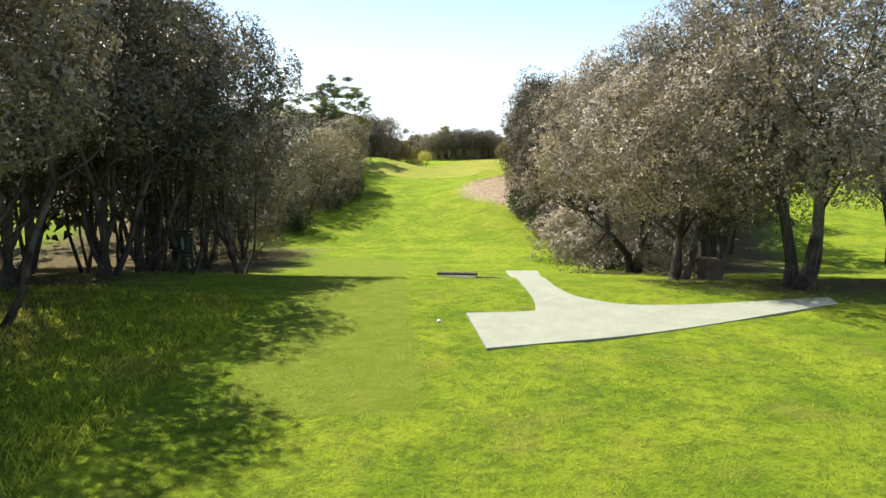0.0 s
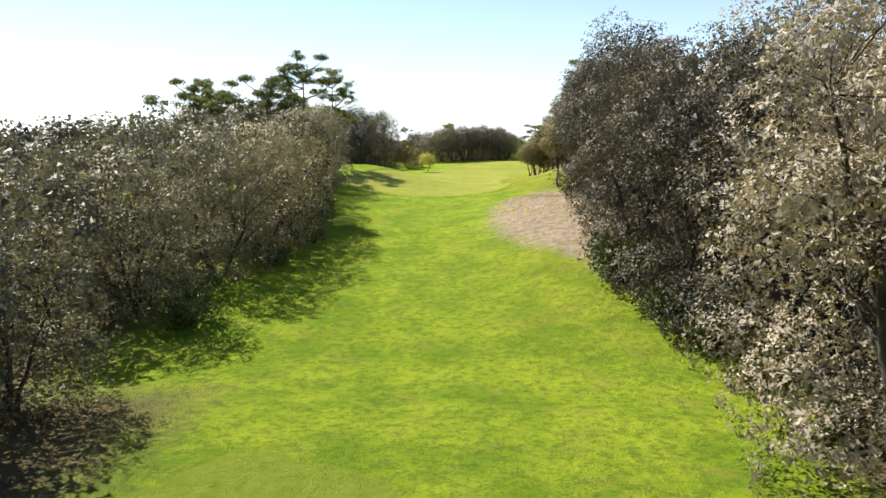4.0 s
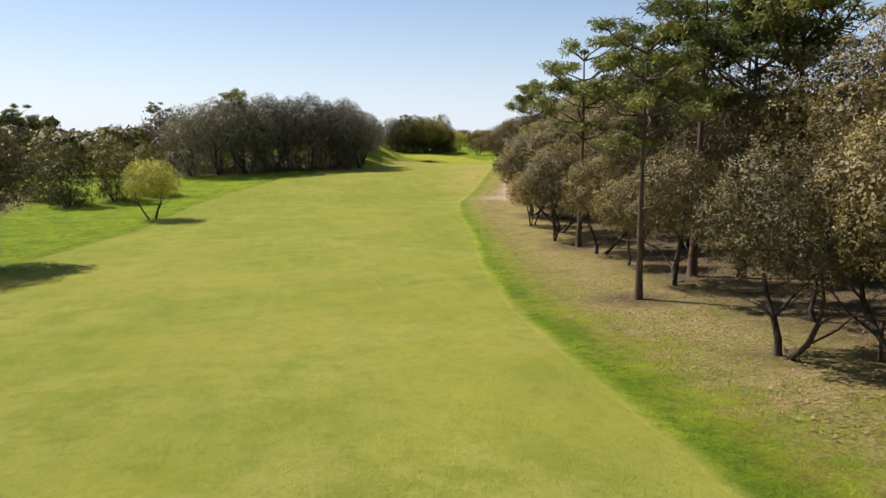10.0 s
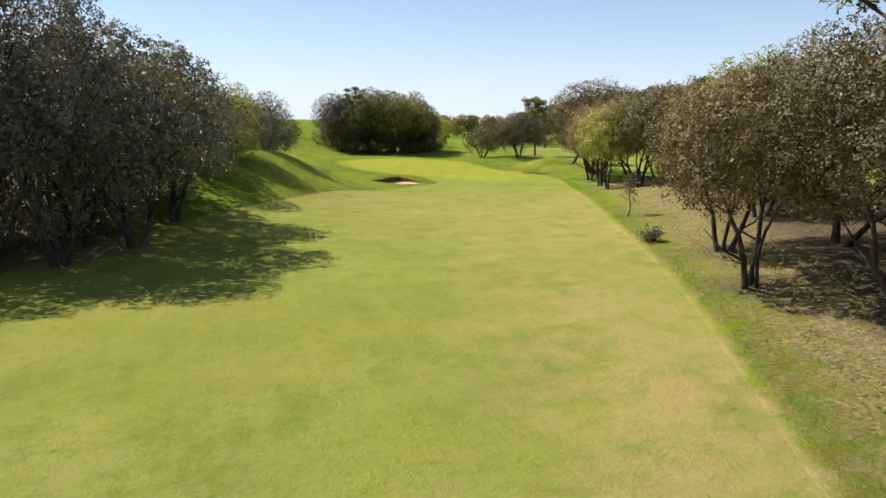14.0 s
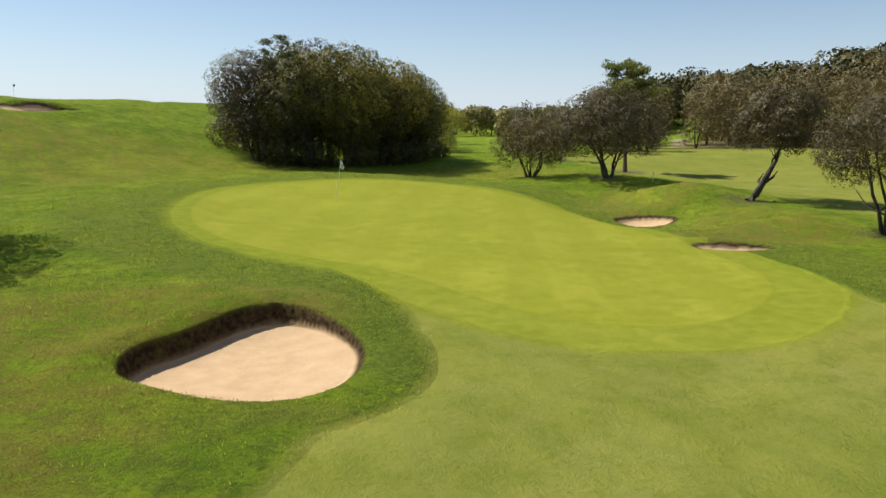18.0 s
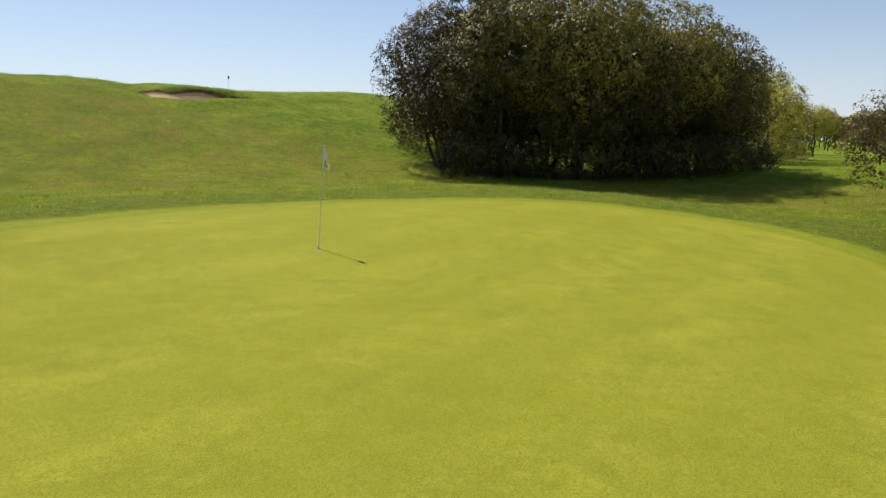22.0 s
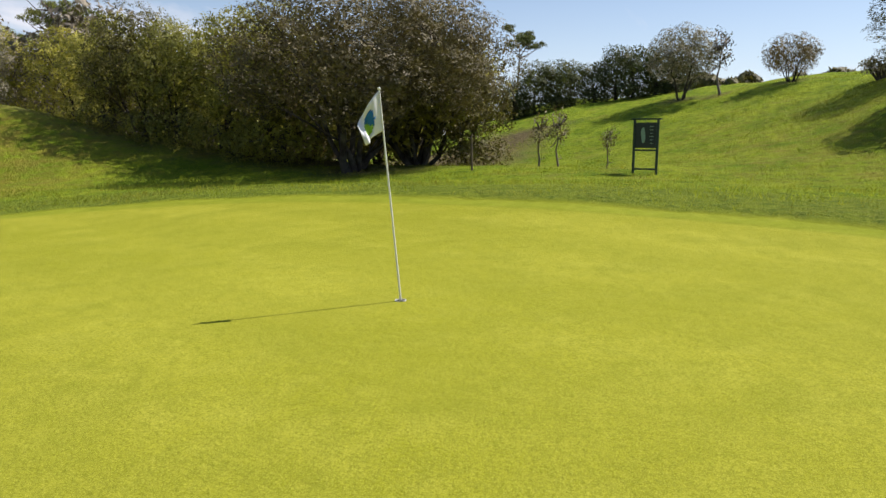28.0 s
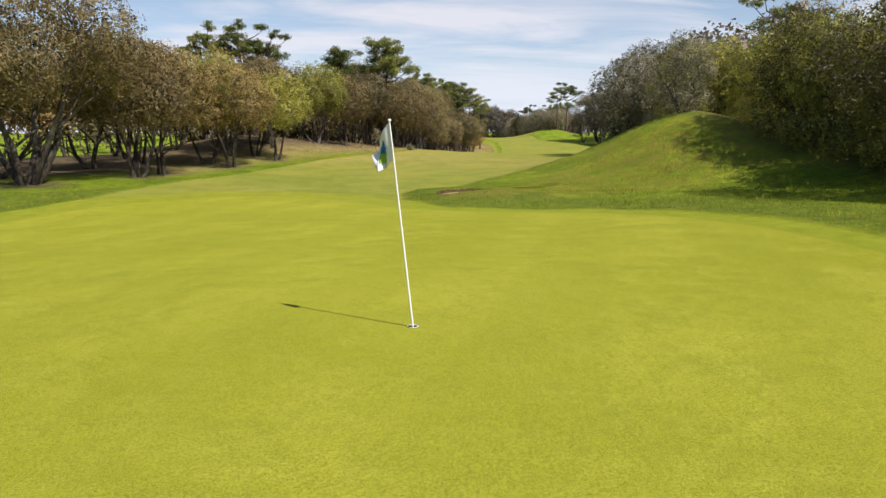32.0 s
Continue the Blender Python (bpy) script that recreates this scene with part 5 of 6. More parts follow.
# on the dune to the west
plant("L", -29.0, 14.6, 4.8, 250, 1.4, "wind-bent dark oak leaning on a grassy rise")
plant("f", -31.2, 14.6, 4.2, 60, 1.3)
plant("h", -33.0, 15.0, 4.8, 200, 1.4)
plant("f", -35.6, 10.6, 4.8, 20, 1.25)
plant("a", -46.4, -1.6, 5.0, 30, 1.15)
plant("s", -45.0, 0.8, 4.6)
plant("t", -43.6, 5.0, 2.9)
for i in range(9):
    plant("z", -57.0 - 0.9 * (i % 3), -17.0 + 1.75 * i, 3.5 + 0.4 * (i * 7 % 4), None, 1.05)
far_wood("far_wood", "dark trees behind the western dune", 114, [(-92, -14), (-88, 20), (-100, 60), (-130, 40), (-122, -10)], 5.0, 3.0, 4.4, LEAF_DARK)
# the wood west of the green
for key, x, y, tall in (("g", -19.6, -15.4, 6.6), ("g", -19.8, -18.4, 6.2), ("g", -19.4, -21.0, 5.6), ("f", -19.8, -23.4, 6.0), ("x", -23.2, -12.6, 5.2), ("x", -24.2, -8.6, 4.8), ("x", -22.8, -16.0, 5.6), ("w", -22.4, -10.2, 6.0), ("g", -20.4, -26.0, 5.6), ("g", -22.4, -31.0, 5.6)):
    plant(key, x, y, tall)
inner_wood("wood_interior", "close-set dark oaks on the ridge by the green", 115, [(-21.5, -12), (-20.5, -30), (-34, -32), (-38, -14), (-26, -9)], 3.8, 5.6, 7.2, LEAF_FRESH)
plant("T", -18.2, -11.2, 7.0, 40, 1.28)
plant("T", -21.8, -10.0, 7.4, 190, 1.0)
plant("q", -25.0, -36.0, 8.5)
for x, y, tall in ((-22.7, -4.9, 2.4), (-23.3, -4.3, 2.6), (-21.6, -1.9, 1.7)):
    plant("s", x, y, tall)
# far woods that close the view
far_wood("far_wood", "grey oaks deep in the wood beside the tee", 123, [(-71, -326), (-71, -262), (-86, -262), (-86, -326)], 6.0, 8.0, 10.5, LEAF_DUSK)
far_wood("far_wood", "distant western oak woods", 116, [(-130, -340), (-82, -340), (-92, -200), (-105, -100), (-116, -40), (-150, -40)], 12.0, 7.0, 10.0, LEAF_DUSK)
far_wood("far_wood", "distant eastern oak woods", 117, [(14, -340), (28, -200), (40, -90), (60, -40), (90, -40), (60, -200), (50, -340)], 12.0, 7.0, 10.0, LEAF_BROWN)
far_wood("far_wood", "distant tree line to the north", 118, [(24, 150), (40, 220), (160, 240), (190, 60), (150, 50), (110, 150)], 12.0, 6.0, 9.0, LEAF_DARK)
far_wood("far_wood", "oak wood behind the tee", 119, [(-70, -345), (-20, -345), (-20, -390), (-80, -390)], 8.0, 8.0, 10.0, LEAF_OLIVE)

# ---- the ground sheet ----
def lines(spans):
    """Grid lines: (from, to, step) in turn."""
    out = []
    for a, b, s in spans:
        n = max(1, round((b - a) / s))
        out += [a + (b - a) * i / n for i in range(n)]
    return np.array(out + [spans[-1][1]])


gx = lines([(-3000, -600, 400), (-600, -140, 40), (-140, -64, 3.0), (-64, -12, 0.7), (-12, -8.6, 0.25), (-8.6, -1.8, 0.085), (-1.8, 1, 0.25), (1, 12, 0.5), (12, 20.5, 0.25), (20.5, 24, 0.5), (24, 60, 2.0), (60, 160, 8), (160, 600, 60), (600, 3000, 400)])
gy = lines([(-3000, -700, 400), (-700, -400, 50), (-400, -325, 4.0), (-325, -28, 1.0), (-28, -27, 0.25), (-27, -18.6, 0.09), (-18.6, -17.5, 0.25), (-17.5, -16, 0.5), (-16, 2, 0.28), (2, 40, 0.5), (40, 110, 2.0), (110, 240, 10), (240, 700, 60), (700, 3000, 400)])
X, Y = np.meshgrid(gx, gy)
px_, py_ = X.ravel(), Y.ravel()
Z = height(px_, py_)
near = (np.abs(px_ + 20) < 120) & (py_ > -400) & (py_ < 160)
wob = np.zeros(len(px_))
wob[near] = 0.035 * np.sin(px_[near] * 1.3 + 2.1 * np.sin(py_[near] * 0.37)) * np.sin(py_[near] * 0.9 + 1.7 * np.sin(px_[near] * 0.45))
on_green = rim_distance(px_, py_, GREEN_RIM)
Z = Z + wob * (1 - smooth((on_green + 1.5) / 1.5))
nx, ny = len(gx), len(gy)
quads = [(j * nx + i, j * nx + i + 1, (j + 1) * nx + i + 1, (j + 1) * nx + i) for j in range(ny - 1) for i in range(nx - 1)]
ground = mesh_object("ground", np.stack([px_, py_, Z], 1), quads, GROUND, None, True)
tagged(ground, "rolling golf course turf with mown fairway, rough and sandy patches", "ground", kind="structure")

shade = np.full(len(px_), -30.0)
grid = np.stack([px_, py_], 1)
for x, y, r in PLACED:
    m = (np.abs(px_ - x) < 12) & (np.abs(py_ - y) < 12)
    shade[m] = np.maximum(shade[m], r * 0.75 - np.hypot(px_[m] - x, py_[m] - y))
ZONES = {
    "fairway": fairway_distance(px_, py_),
    "green": on_green + 0.3,
    "collar": on_green + 1.4 + 1.0 * smooth(fairway_distance(px_, py_) + 1.0),
    "ring": on_green + 6.0 + 1.2 * np.sin(px_ * 0.31 + 1.0),
    "tee": rim_distance(px_, py_, TEE_RIM),
    "dirt": dirt_distance(px_, py_),
    "dry": dryness(px_, py_),
    "track": track_distance(px_, py_),
    "litter": np.clip(np.maximum(shade, wood_floor(px_, py_)), -30, 3),
    "straw": straw_distance(px_, py_),
    "sand": sand_distance(px_, py_),
}
for key, val in ZONES.items():
    ground.data.attributes.new(key, "FLOAT", "POINT").data.foreach_set("value", np.clip(val, -50, 50).astype(np.float32))

# ---- things ----
def part(name, bm, material, parent, label=""):
    me = bpy.data.meshes.new(name)
    bm.to_mesh(me)
    bm.free()
    me.materials.append(material)
    ob = new(name, me)
    ob.parent = parent
    if label:
        ob["label"] = label
    return ob


def box(sx, sy, sz, at=(0, 0, 0), bevel=0.01, turn=(0, 0, 0)):
    bm = bmesh.new()
    bmesh.ops.create_cube(bm, size=1.0)
    bmesh.ops.scale(bm, vec=(sx, sy, sz), verts=bm.verts)
    if bevel:
        bmesh.ops.bevel(bm, geom=bm.edges[:], offset=bevel, segments=2, affect="EDGES", clamp_overlap=True)
    bmesh.ops.transform(bm, matrix=pose(*at, *turn), verts=bm.verts)
    return bm


def rod(r, h, at=(0, 0, 0), sides=12, r2=None, turn=(0, 0, 0)):
    bm = bmesh.new()
    bmesh.ops.create_cone(bm, cap_ends=True, segments=sides, radius1=r, radius2=r if r2 is None else r2, depth=h)
    bmesh.ops.translate(bm, vec=(0, 0, h / 2), verts=bm.verts)
    bmesh.ops.transform(bm, matrix=pose(*at, *turn), verts=bm.verts)
    return bm


def thing(name, x, y, label, category, turn=0.0, sink=0.0, group=""):
    root = new(name)
    root.empty_display_size = 0.2
    root.matrix_basis = pose(x, y, z_at(x, y) - sink, 0, 0, turn)
    return tagged(root, label, category, group)


# the path beside the tee: a straight arm and a stem that bends down the slope
def strip(name, left, right, label, rise=0.03):
    bm = bmesh.new()
    n = 56
    rows = []
    for i in range(n + 1):
        f = i / n
        soft = np.clip(f + min(f, 1 - f, 0.10) * np.linspace(-1, 1, 9), 0, 1)
        a = [np.interp(soft, np.linspace(0, 1, len(left)), [p[k] for p in left]).mean() for k in (0, 1)]
        b = [np.interp(soft, np.linspace(0, 1, len(right)), [p[k] for p in right]).mean() for k in (0, 1)]
        row = []
        for j in range(5):
            x, y = a[0] + (b[0] - a[0]) * j / 4, a[1] + (b[1] - a[1]) * j / 4
            row.append(bm.verts.new((x, y, z_at(x, y) + rise)))
        rows.append(row)
    for p, q in zip(rows, rows[1:]):
        for j in range(4):
            bm.faces.new((p[j], p[j + 1], q[j + 1], q[j]))
    out = bmesh.ops.extrude_face_region(bm, geom=bm.faces[:])
    bmesh.ops.translate(bm, vec=(0, 0, -0.16), verts=[v for v in out["geom"] if isinstance(v, bmesh.types.BMVert)])
    bmesh.ops.recalc_face_normals(bm, faces=bm.faces[:])
    ob = part(name, bm, CONCRETE, None)
    return tagged(ob, label, "path", kind="structure")


strip("path_stem", [(-41.0, -310.5), (-40.85, -309.4), (-40.86, -308.0), (-40.95, -305.5), (-40.7, -299.5), (-40.4, -294.0), (-39.95, -286.9)],
      [(-37.7, -309.75), (-39.2, -308.75), (-39.72, -307.4), (-39.82, -304.5), (-39.4, -300.0), (-38.7, -294.0), (-37.9, -286.9)], "pale concrete buggy path running down the slope")
strip("path_arm", [(-42.7, -314.6), (-40.9, -314.0), (-39.2, -313.5), (-36.6, -312.3), (-33.6, -310.6), (-31.2, -309.3)],
      [(-43.1, -310.8), (-41.0, -310.6), (-38.9, -309.4), (-36.6, -309.75), (-33.4, -308.9), (-31.0, -308.3)], "pale concrete landing of the buggy path by the tee", 0.036)


def flagstick():
    root = thing("flagstick", 0, 0, "white flagstick leaning in the hole, white and blue flag hanging", "flag")
    lean = Vector((0.21, -0.11, 2.11)).normalized()
    m = Vector((0, 0, 1)).rotation_difference(lean).to_matrix().to_4x4()
    bm = rod(0.011, 2.13, (0, 0, -0.02), 10, 0.008)
    bmesh.ops.transform(bm, matrix=m, verts=bm.verts)
    part("pole", bm, WHITE_PAINT, root, "thin white pole")
    bm = bmesh.new()
    bmesh.ops.create_uvsphere(bm, u_segments=10, v_segments=6, radius=0.016)
    bmesh.ops.transform(bm, matrix=m @ pose(0, 0, 2.12), verts=bm.verts)
    part("knob", bm, WHITE_PAINT, root)
    # the hole: a white liner, and a flat dark disc painted as the shade inside
    bm = bmesh.new()
    ring = [[bm.verts.new((r * math.cos(a), r * math.sin(a), z)) for a in np.linspace(0, 2 * math.pi, 25)[:-1]] for r, z in ((0.058, 0.004), (0.058, 0.010), (0.053, 0.010), (0.052, 0.003))]
    for p, q in zip(ring, ring[1:]):
        for i in range(24):
            bm.faces.new((p[i], p[(i + 1) % 24], q[(i + 1) % 24], q[i]))
    part("cup", bm, CUP_WHITE, root, "white hole liner")
    bm = bmesh.new()
    bmesh.ops.create_circle(bm, cap_ends=True, segments=24, radius=0.053)
    bmesh.ops.translate(bm, vec=(0, 0, 0.005), verts=bm.verts)
    part("hole", bm, HOLE_SHADE, root)
    # cloth: drooping folds away from the pole
    nu, nv = 18, 14

    def cloth(u, v):
        drop = 0.39 * v
        out = 0.27 * u * (1 - 0.15 * v) + 0.02 * math.sin(5 * u)
        sag = (0.34 - 0.20 * v) * u
        fold = 0.055 * math.sin(6.5 * u + 2.2 * v) * u + 0.02 * math.sin(13 * u - 3 * v) * u
        p = Vector((lean.x, lean.y, lean.z)) * (2.11 - drop)
        side = Vector((0.72, -0.69, 0))
        return p + side * out * 0.9 + Vector((0.69, 0.72, 0)) * fold + Vector((0, 0, -sag))

    def piece(name, material, test, off=0.0, label=""):
        bm = bmesh.new()
        vs = {}
        for i in range(nu):
            for j in range(nv):
                if not test((i + 0.5) / nu, (j + 0.5) / nv):
                    continue
                f = []
                for a, b in ((i, j), (i + 1, j), (i + 1, j + 1), (i, j + 1)):
                    if (a, b) not in vs:
                        vs[a, b] = bm.verts.new(cloth(a / nu, b / nv))
                    f.append(vs[a, b])
                bm.faces.new(f)
        bmesh.ops.recalc_face_normals(bm, faces=bm.faces[:])
        if off:
            bm.normal_update()
            for v in bm.verts:
                v.co += v.normal * off
        bmesh.ops.solidify(bm, geom=bm.faces[:], thickness=0.003)
        for f in bm.faces:
            f.smooth = True
        part(name, bm, material, root, label)

    def disc(u, v):
        return (u - 0.52) ** 2 / 0.075 + (v - 0.52) ** 2 / 0.11 < 1

    piece("flag", CLOTH_WHITE, lambda u, v: not disc(u, v), 0, "white cloth with a round print")
    piece("print_blue", CLOTH_BLUE, lambda u, v: disc(u, v) and v - 0.52 < 0.18 * math.sin(6 * u), 0, "blue half of the round print")
    piece("print_green", CLOTH_GREEN, lambda u, v: disc(u, v) and v - 0.52 >= 0.18 * math.sin(6 * u), 0, "green half of the round print")
    return root


flagstick()


def hole_board(x, y, turn, label, tall=1.85, wide=0.82):
    """A standing board with two posts, a cap, a foot rail and a dark plan of the hole."""
    root = thing("hole_sign", x, y, label, "sign", turn, 0.05)
    for s in (-1, 1):
        part("post", box(0.075, 0.075, tall, (s * wide / 2, 0, tall / 2), 0.008), GREEN_PAINT, root)
    part("cap", box(wide + 0.22, 0.12, 0.05, (0, 0, tall + 0.02), 0.01), GREEN_PAINT, root)
    part("foot_rail", box(wide - 0.07, 0.05, 0.06, (0, 0, 0.2), 0.006), GREEN_PAINT, root)
    part("lower_rail", box(wide - 0.07, 0.05, 0.06, (0, 0, tall * 0.45), 0.006), GREEN_PAINT, root)
    panel = part("panel", box(wide - 0.08, 0.035, tall * 0.46, (0, 0, tall * 0.72), 0.006), PANEL_BLACK, root, "dark panel with a pale green plan")
    ph = tall * 0.46
    for s in (-1, 1):
        bm = bmesh.new()
        ring = [(0.09 + 0.075 * math.cos(a) * (1 + 0.25 * math.sin(2 * a)), 0.27 * math.sin(a) * ph / 0.85) for a in np.linspace(0, 2 * math.pi, 28)[:-1]]
        f = bm.faces.new([bm.verts.new((s * u, s * 0.0205, tall * 0.72 + w)) for u, w in ring])
        out = bmesh.ops.extrude_face_region(bm, geom=[f])
        bmesh.ops.translate(bm, vec=(0, s * 0.004, 0), verts=[v for v in out["geom"] if isinstance(v, bmesh.types.BMVert)])
        bmesh.ops.recalc_face_normals(bm, faces=bm.faces[:])
        part("plan", bm, LETTERING, panel)
        for i in range(6):
            part("text_bar", box(0.13 - 0.02 * (i % 3), 0.004, 0.022, (-s * 0.2, s * 0.021, tall * 0.72 + ph * (0.34 - 0.13 * i)), 0), LETTERING, panel)
    return root


hole_board(-18.85, -0.16, 75.0, "dark green standing board with a hole plan on grass")
hole_board(-53.9, -304.0, -24.0, "dark green standing board with a hole plan among trunks", 1.75, 0.7)


def small_sign(x, y, turn):
    root = thing("small_sign", x, y, "low white sign on a dark post with rows of print", "sign", turn, 0.05)
    part("post", box(0.07, 0.07, 0.62, (0, 0, 0.31), 0.008), SLEEPER, root)
    part("foot", box(0.5, 0.12, 0.05, (0, 0, 0.07), 0.01), SLEEPER, root)
    panel = part("panel", box(0.62, 0.03, 0.24, (0, 0, 0.68), 0.006), SIGN_WHITE, root, "white panel")
    for i in range(2):
        for j in range(3):
            part("text_bar", box(0.14, 0.004, 0.05, (-0.19 + 0.19 * j, -0.017, 0.73 - 0.1 * i), 0), DARK_PRINT, panel)
    return root


small_sign(-19.1, 8.9, 60.0)


def stake(x, y, tall, r, label, material=OLD_WOOD, name="stake"):
    root = thing(name, x, y, label, "post", 0, 0.06)
    part("shaft", rod(r, tall, (0, 0, 0), 9, r * 0.85, (random.uniform(-2, 2), random.uniform(-2, 2), 0)), material, root)
    part("tip", rod(r * 0.85, r * 1.4, (0, 0, tall - 0.002), 9, r * 0.25), material, root)
    return root


stake(-18.7, -6.35, 1.35, 0.045, "weathered wooden tree stake in the grass")
stake(-26.4, -160.6, 0.9, 0.05, "short weathered wooden post at the wood's edge")
stake(23.6, 7.2, 0.7, 0.03, "short white marker post beyond the green", WHITE_PAINT, "marker_post")


def sleepers():
    """Low edging of old sleepers down the side of the tee bank."""
    for i in range(4):
        f = (i + 0.5) / 4
        x, y = -44.0 + 1.5 * f, -297.6 - 4.5 * f
        root = thing("sleeper", x, y, "old tarred sleeper with a pale face beside the tee", "timber", -14 + 6 * math.sin(i * 2.1), 0.03, "sleepers at the tee")
        part("beam", box(0.62, 0.34, 0.10, (0, 0.02, 0.19), 0.02), SLEEPER, root)
        # the highlight below each dark top, built as a white block
        part("face", box(0.54, 0.26, 0.20, (0.03, -0.065, 0.055), 0.008), SIGN_WHITE, root, "pale front face standing in for a highlight")


sleepers()


def edging(x, y, turn, long):
    root = thing("edging_board", x, y, "thin pale edging board let into the turf by the path", "edging", turn, 0.02)
    part("board", box(long, 0.07, 0.10, (0, 0, 0.03), 0.008), OLD_WOOD, root)


edging(-41.75, -302.55, -14.0, 1.5)


def tee_marker(x, y, material, label):
    root = thing("tee_marker", x, y, label, "marker", 0, 0.02, "tee markers")
    bm = bmesh.new()
    bmesh.ops.create_uvsphere(bm, u_segments=16, v_segments=10, radius=0.06)
    bmesh.ops.scale(bm, vec=(1, 1, 0.8), verts=bm.verts)
    bmesh.ops.translate(bm, vec=(0, 0, 0.05), verts=bm.verts)
    for f in bm.faces:
        f.smooth = True
    part("ball", bm, material, root)
    part("spike", rod(0.02, 0.1, (0, 0, -0.05), 8), OLD_WOOD, root)


tee_marker(-43.9, -311.8, WHITE_PAINT, "white ball tee marker on the turf")


def wooden_bin(x, y):
    root = thing("wooden_bin", x, y, "weathered slatted wooden bin standing under the oaks", "bin", 20, 0.03)
    part("body", box(0.8, 0.8, 0.8, (0, 0, 0.42), 0.02), OLD_WOOD, root)
    for i in range(6):
        part("slat", box(0.11, 0.03, 0.84, (-0.34 + 0.136 * i, -0.42, 0.43), 0.006), OLD_WOOD, root)
    part("lid", box(0.9, 0.9, 0.05, (0, 0, 0.87), 0.012), OLD_WOOD, root)


wooden_bin(-32.9, -302.4)


def far_flag(x, y):
    root = thing("distant_flag", x, y, "distant flagstick of another green on the dune", "flag")
    part("pole", rod(0.012, 1.75, (0, 0, 0), 8), WHITE_PAINT, root)
    part("flag", box(0.16, 0.02, 0.22, (0.08, 0, 1.55), 0.004, (0, 20, 0)), CLOTH_BLUE, root)


far_flag(-25.15, 43.85)


# low growth at the feet of the woods
rng = np.random.default_rng(7)
first_low = shrub("bramble_shrub", 51, 1.1, 1.9, 26, 36, 0.13, SHRUB, "low dark green bramble at the wood's edge")
first_low.matrix_basis = pose(-35.2, -257.6, z_at(-35.2, -257.6))
first_grey = shrub("heather_shrub", 52, 0.8, 1.3, 22, 30, 0.10, LEAF_OLIVE, "low grey-green shrub among dry leaves")
first_grey.matrix_basis = pose(-34.2, -251.2, z_at(-34.2, -251.2))
for x, y, k in ((-35.6, -260.4, 1.7), (-34.0, -254.0, 1.5), (-34.6, -264.6, 1.8), (-35.2, -258.6, 2.2), (-34.2, -267.4, 1.6), (-58.4, -260.0, 1.5), (-57.6, -264.0, 1.6),
                (-56.2, -254.0, 1.3), (-54.6, -248.4, 1.2), (-55.2, -243.0, 1.3), (-56.0, -236.8, 1.4), (15.6, 33.0, 1.2), (-33.6, -271.5, 1.7), (-33.8, -276.5, 1.5), (-33.4, -284.5, 1.4)):
    copy_thing(first_low, pose(x, y, z_at(x, y), 0, 0, (x * 77) % 360) @ Matrix.Scale(k, 4))
for x, y, k in ((-17.0, -119.6, 0.9), (-12.0, -94.2, 0.8), (-5.2, -67.0, 0.9), (-20.8, -23.8, 1.0), (-21.4, -12.6, 0.9), (-56.6, -150.2, 1.2), (-9.0, -90.2, 0.8), (-31.0, 12.2, 1.8), (-33.6, 11.6, 1.8), (-36.8, 9.0, 1.6)):
    copy_thing(first_grey, pose(x, y, z_at(x, y), 0, 0, (x * 57) % 360) @ Matrix.Scale(k, 4))


# grass blades, dry leaves and daisies, too many to count
def scatter(name, label, category, seed, count, where, size, material, upright):
    """Many small blades or leaves in one mesh; where gives x and y for a random generator."""
    r = np.random.default_rng(seed)
    x, y = where(r, count)
    z = height(x, y)
    a = r.random(len(x)) * 2 * math.pi
    ln = size * (0.5 + r.random(len(x)))
    wd = ln * (0.16 if upright else 0.6)
    tip = np.stack([np.cos(a * 3.1) * ln * 0.5, np.sin(a * 3.1) * ln * 0.5, ln * 0.8], 1) if upright else np.stack([np.cos(a + 1.57) * ln, np.sin(a + 1.57) * ln, 0.02 + 0.3 * ln * r.random(len(x))], 1)
    p = np.stack([x, y, z + (-0.01 if upright else 0.015)], 1)
    s = np.stack([np.cos(a) * wd / 2, np.sin(a) * wd / 2, 0 * a], 1)
    v = np.stack([p - s, p + s, p + tip], 1).reshape(-1, 3)
    f = [(i, i + 1, i + 2) for i in range(0, len(v), 3)]
    return tagged(mesh_object(name, v, f, material), label, category, kind="stuff")


def keep(x, y, ok):
    return x[ok], y[ok]


def near_tee(r, n):
    x, y = -58 + 32 * r.random(n), -326 + 30 * r.random(n)
    out = (rim_distance(x, y, TEE_RIM) < 0) & ~((x > -41.4) & (x < -37.4) & (y > -311)) & ~((x > -43.4) & (y > -315.2) & (y < -308.8))
    return keep(x, y, out)


def near_green(r, n):
    x, y = -22 + 46 * r.random(n), -32 + 62 * r.random(n)
    d = rim_distance(x, y, GREEN_RIM)
    sandy = np.max([bunker_distance(x, y, b) for b in BUNKERS], 0)
    return keep(x, y, (d < -1.4) & (d > -14) & (sandy < -0.03) & ((fairway_distance(x, y) < 0) | (sandy > -1.6)))


def dune_tufts(r, n):
    x, y = -46 + 70 * r.random(n), -34 + 84 * r.random(n)
    d = rim_distance(x, y, GREEN_RIM)
    sandy = np.max([bunker_distance(x, y, b) for b in BUNKERS], 0)
    clump = np.sin(x * 2.1 + 1.7 * np.sin(y * 1.3)) * np.sin(y * 2.4 + 1.4 * np.sin(x * 1.1)) + 0.6 * np.sin(x * 0.7 + y * 0.9)
    return keep(x, y, (d < -2.0) & (sandy < -0.1) & (fairway_distance(x, y) < -0.3) & (clump > 0.15) & (x - 2 * y < 40))


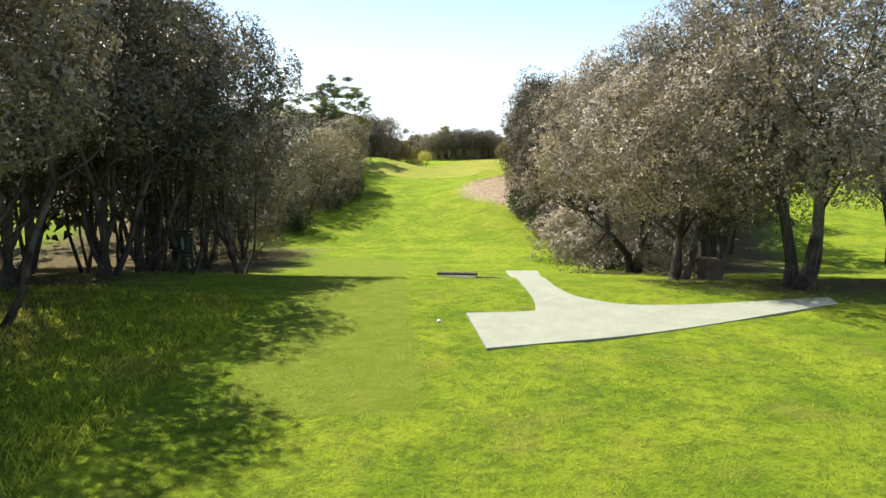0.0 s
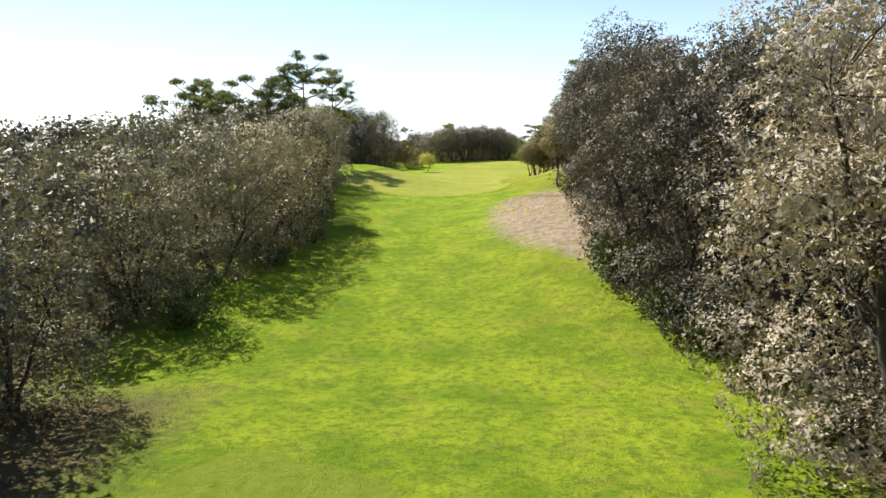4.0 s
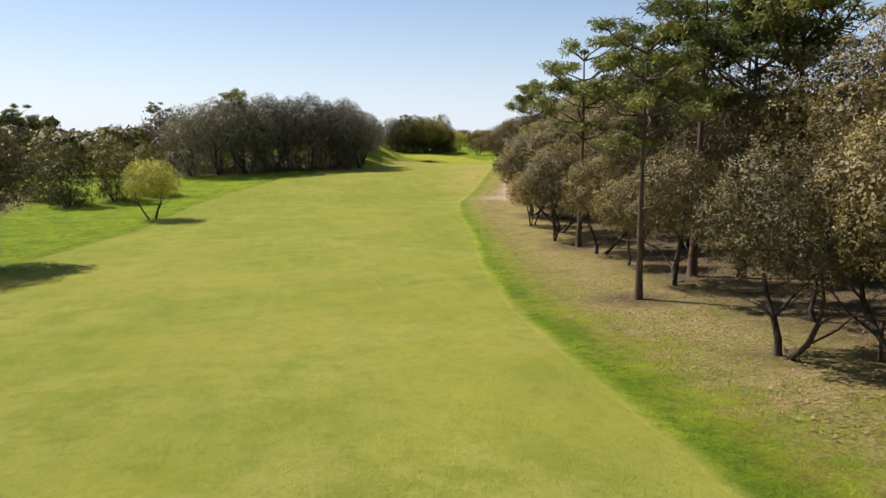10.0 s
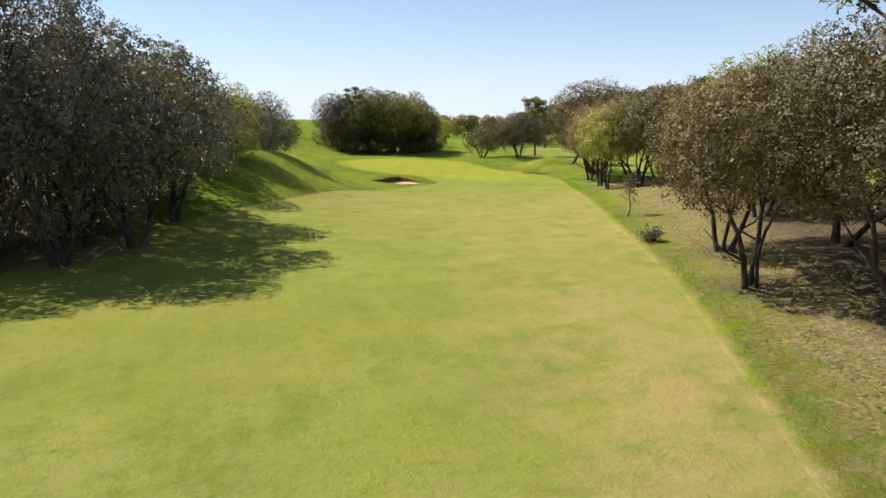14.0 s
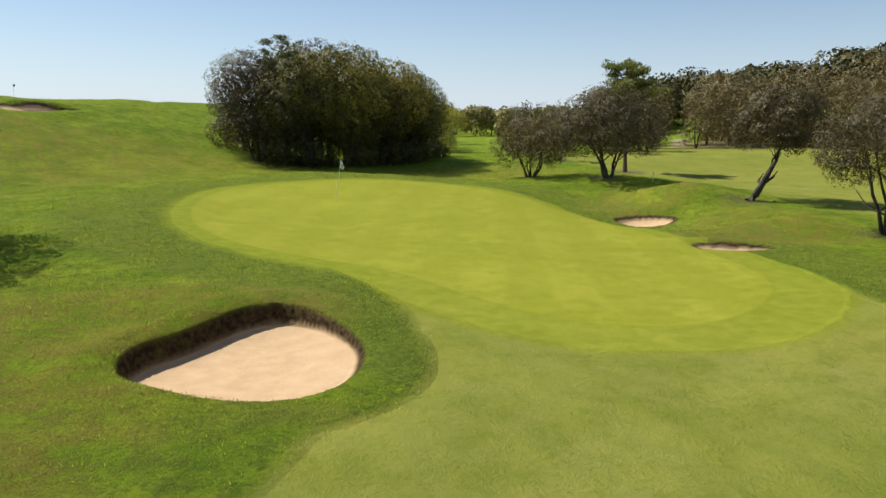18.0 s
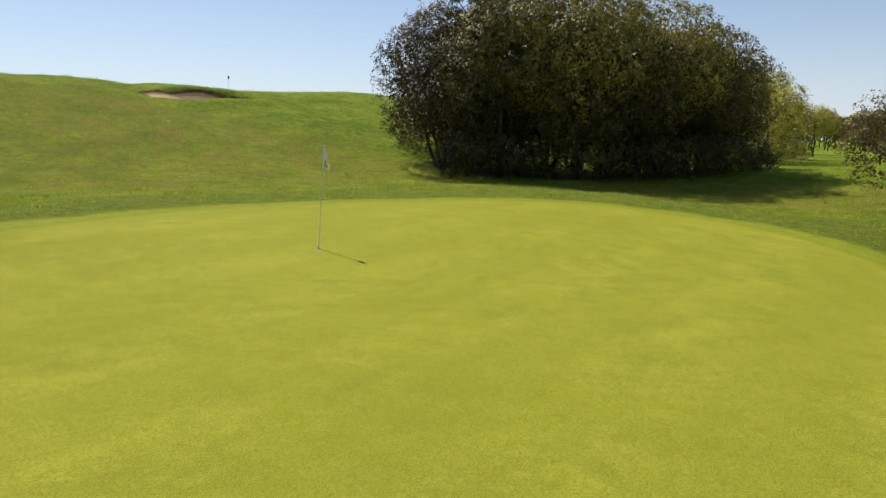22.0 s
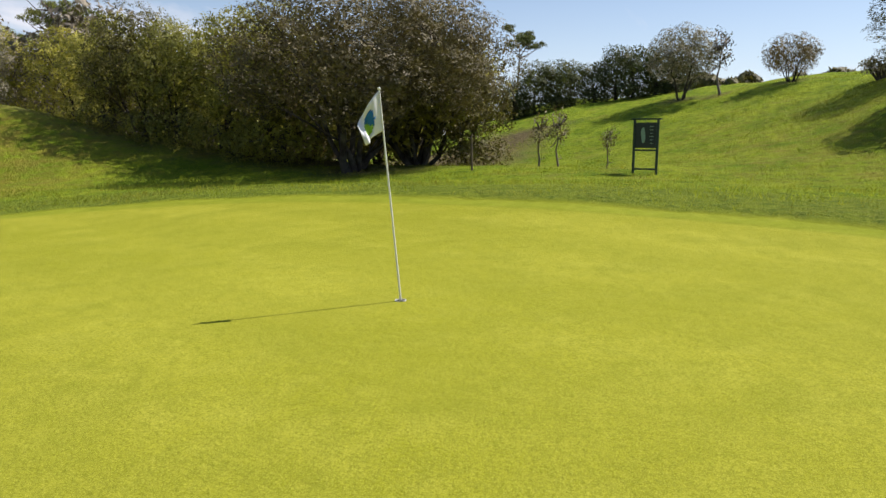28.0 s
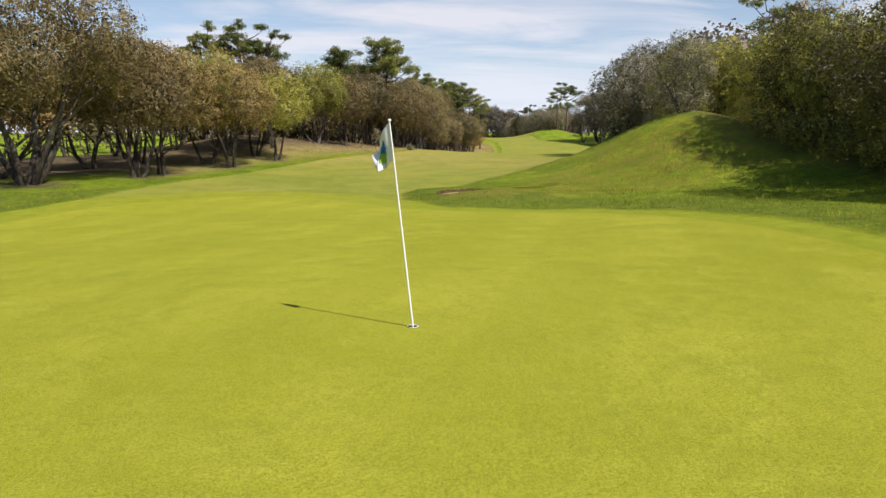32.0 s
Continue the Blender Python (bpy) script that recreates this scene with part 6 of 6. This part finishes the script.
def lips(r, n):
    b = BUNKERS[0]
    x, y = b[0] - 4.5 + 9 * r.random(n), b[1] - 5 + 10 * r.random(n)
    d = bunker_distance(x, y, b)
    return keep(x, y, (d < -0.02) & (d > -0.08 - 1.5 * r.random(len(x)) ** 2))


def bare_slope(r, n):
    x, y = -44 + 22 * r.random(n), -262 + 44 * r.random(n)
    return keep(x, y, dirt_distance(x, y) > -0.5 + r.random(n))


def wood_edge(r, n):
    y = -165 + 115 * r.random(n)
    x = np.interp(y, *FAIR_RIGHT) + 2.0 + 16 * r.random(n) ** 1.4
    return keep(x, y, (straw_distance(x, y) > -0.2) & (track_distance(x, y) < -0.3 + 0.8 * r.random(n) ** 3))


scatter("rough_grass", "uneven rough grass round the tee", "grass", 61, 42000, near_tee, 0.085, GRASS_BLADE, True)
scatter("fringe_grass", "longer grass round the green and its banks", "grass", 62, 130000, near_green, 0.075, GRASS_BLADE, True)
scatter("dune_grass", "tufted rough grass on the dune and the banks", "grass", 69, 230000, dune_tufts, 0.13, GRASS_BLADE, True)
scatter("lip_grass", "long grass hanging over the bunker's lip", "grass", 63, 60000, lips, 0.055, GRASS_BLADE, True)
scatter("fallen_leaves", "dry fallen leaves on bare sandy soil", "leaves", 64, 40000, bare_slope, 0.09, DRY_LEAF, False)
scatter("wood_litter", "dry leaves and twigs along the wood", "leaves", 65, 26000, wood_edge, 0.10, DRY_LEAF, False)
scatter("slope_tufts", "yellow-green tufts on the sandy slope", "grass", 66, 60000, lambda r, n: keep(*(lambda x, y: (x, y, np.sin(x * 1.9) * np.sin(y * 1.3 + x) + 0.5 * np.sin(x * 0.7 + y * 0.4) > 0.72))(*bare_slope(r, n))), 0.15, GRASS_BLADE, True)
scatter("bank_grass", "long dark grass on the bank beside the tee", "grass", 68, 26000, lambda r, n: (-58 + 8.4 * r.random(n) ** 0.8, -329 + 20 * r.random(n)), 0.17, GRASS_BLADE, True)
scatter("daisies", "small white daisies in the turf", "flowers", 67, 500, lambda r, n: (-52 + 16 * r.random(n), -327.5 + 5 * r.random(n)), 0.035, FLOWER, False)
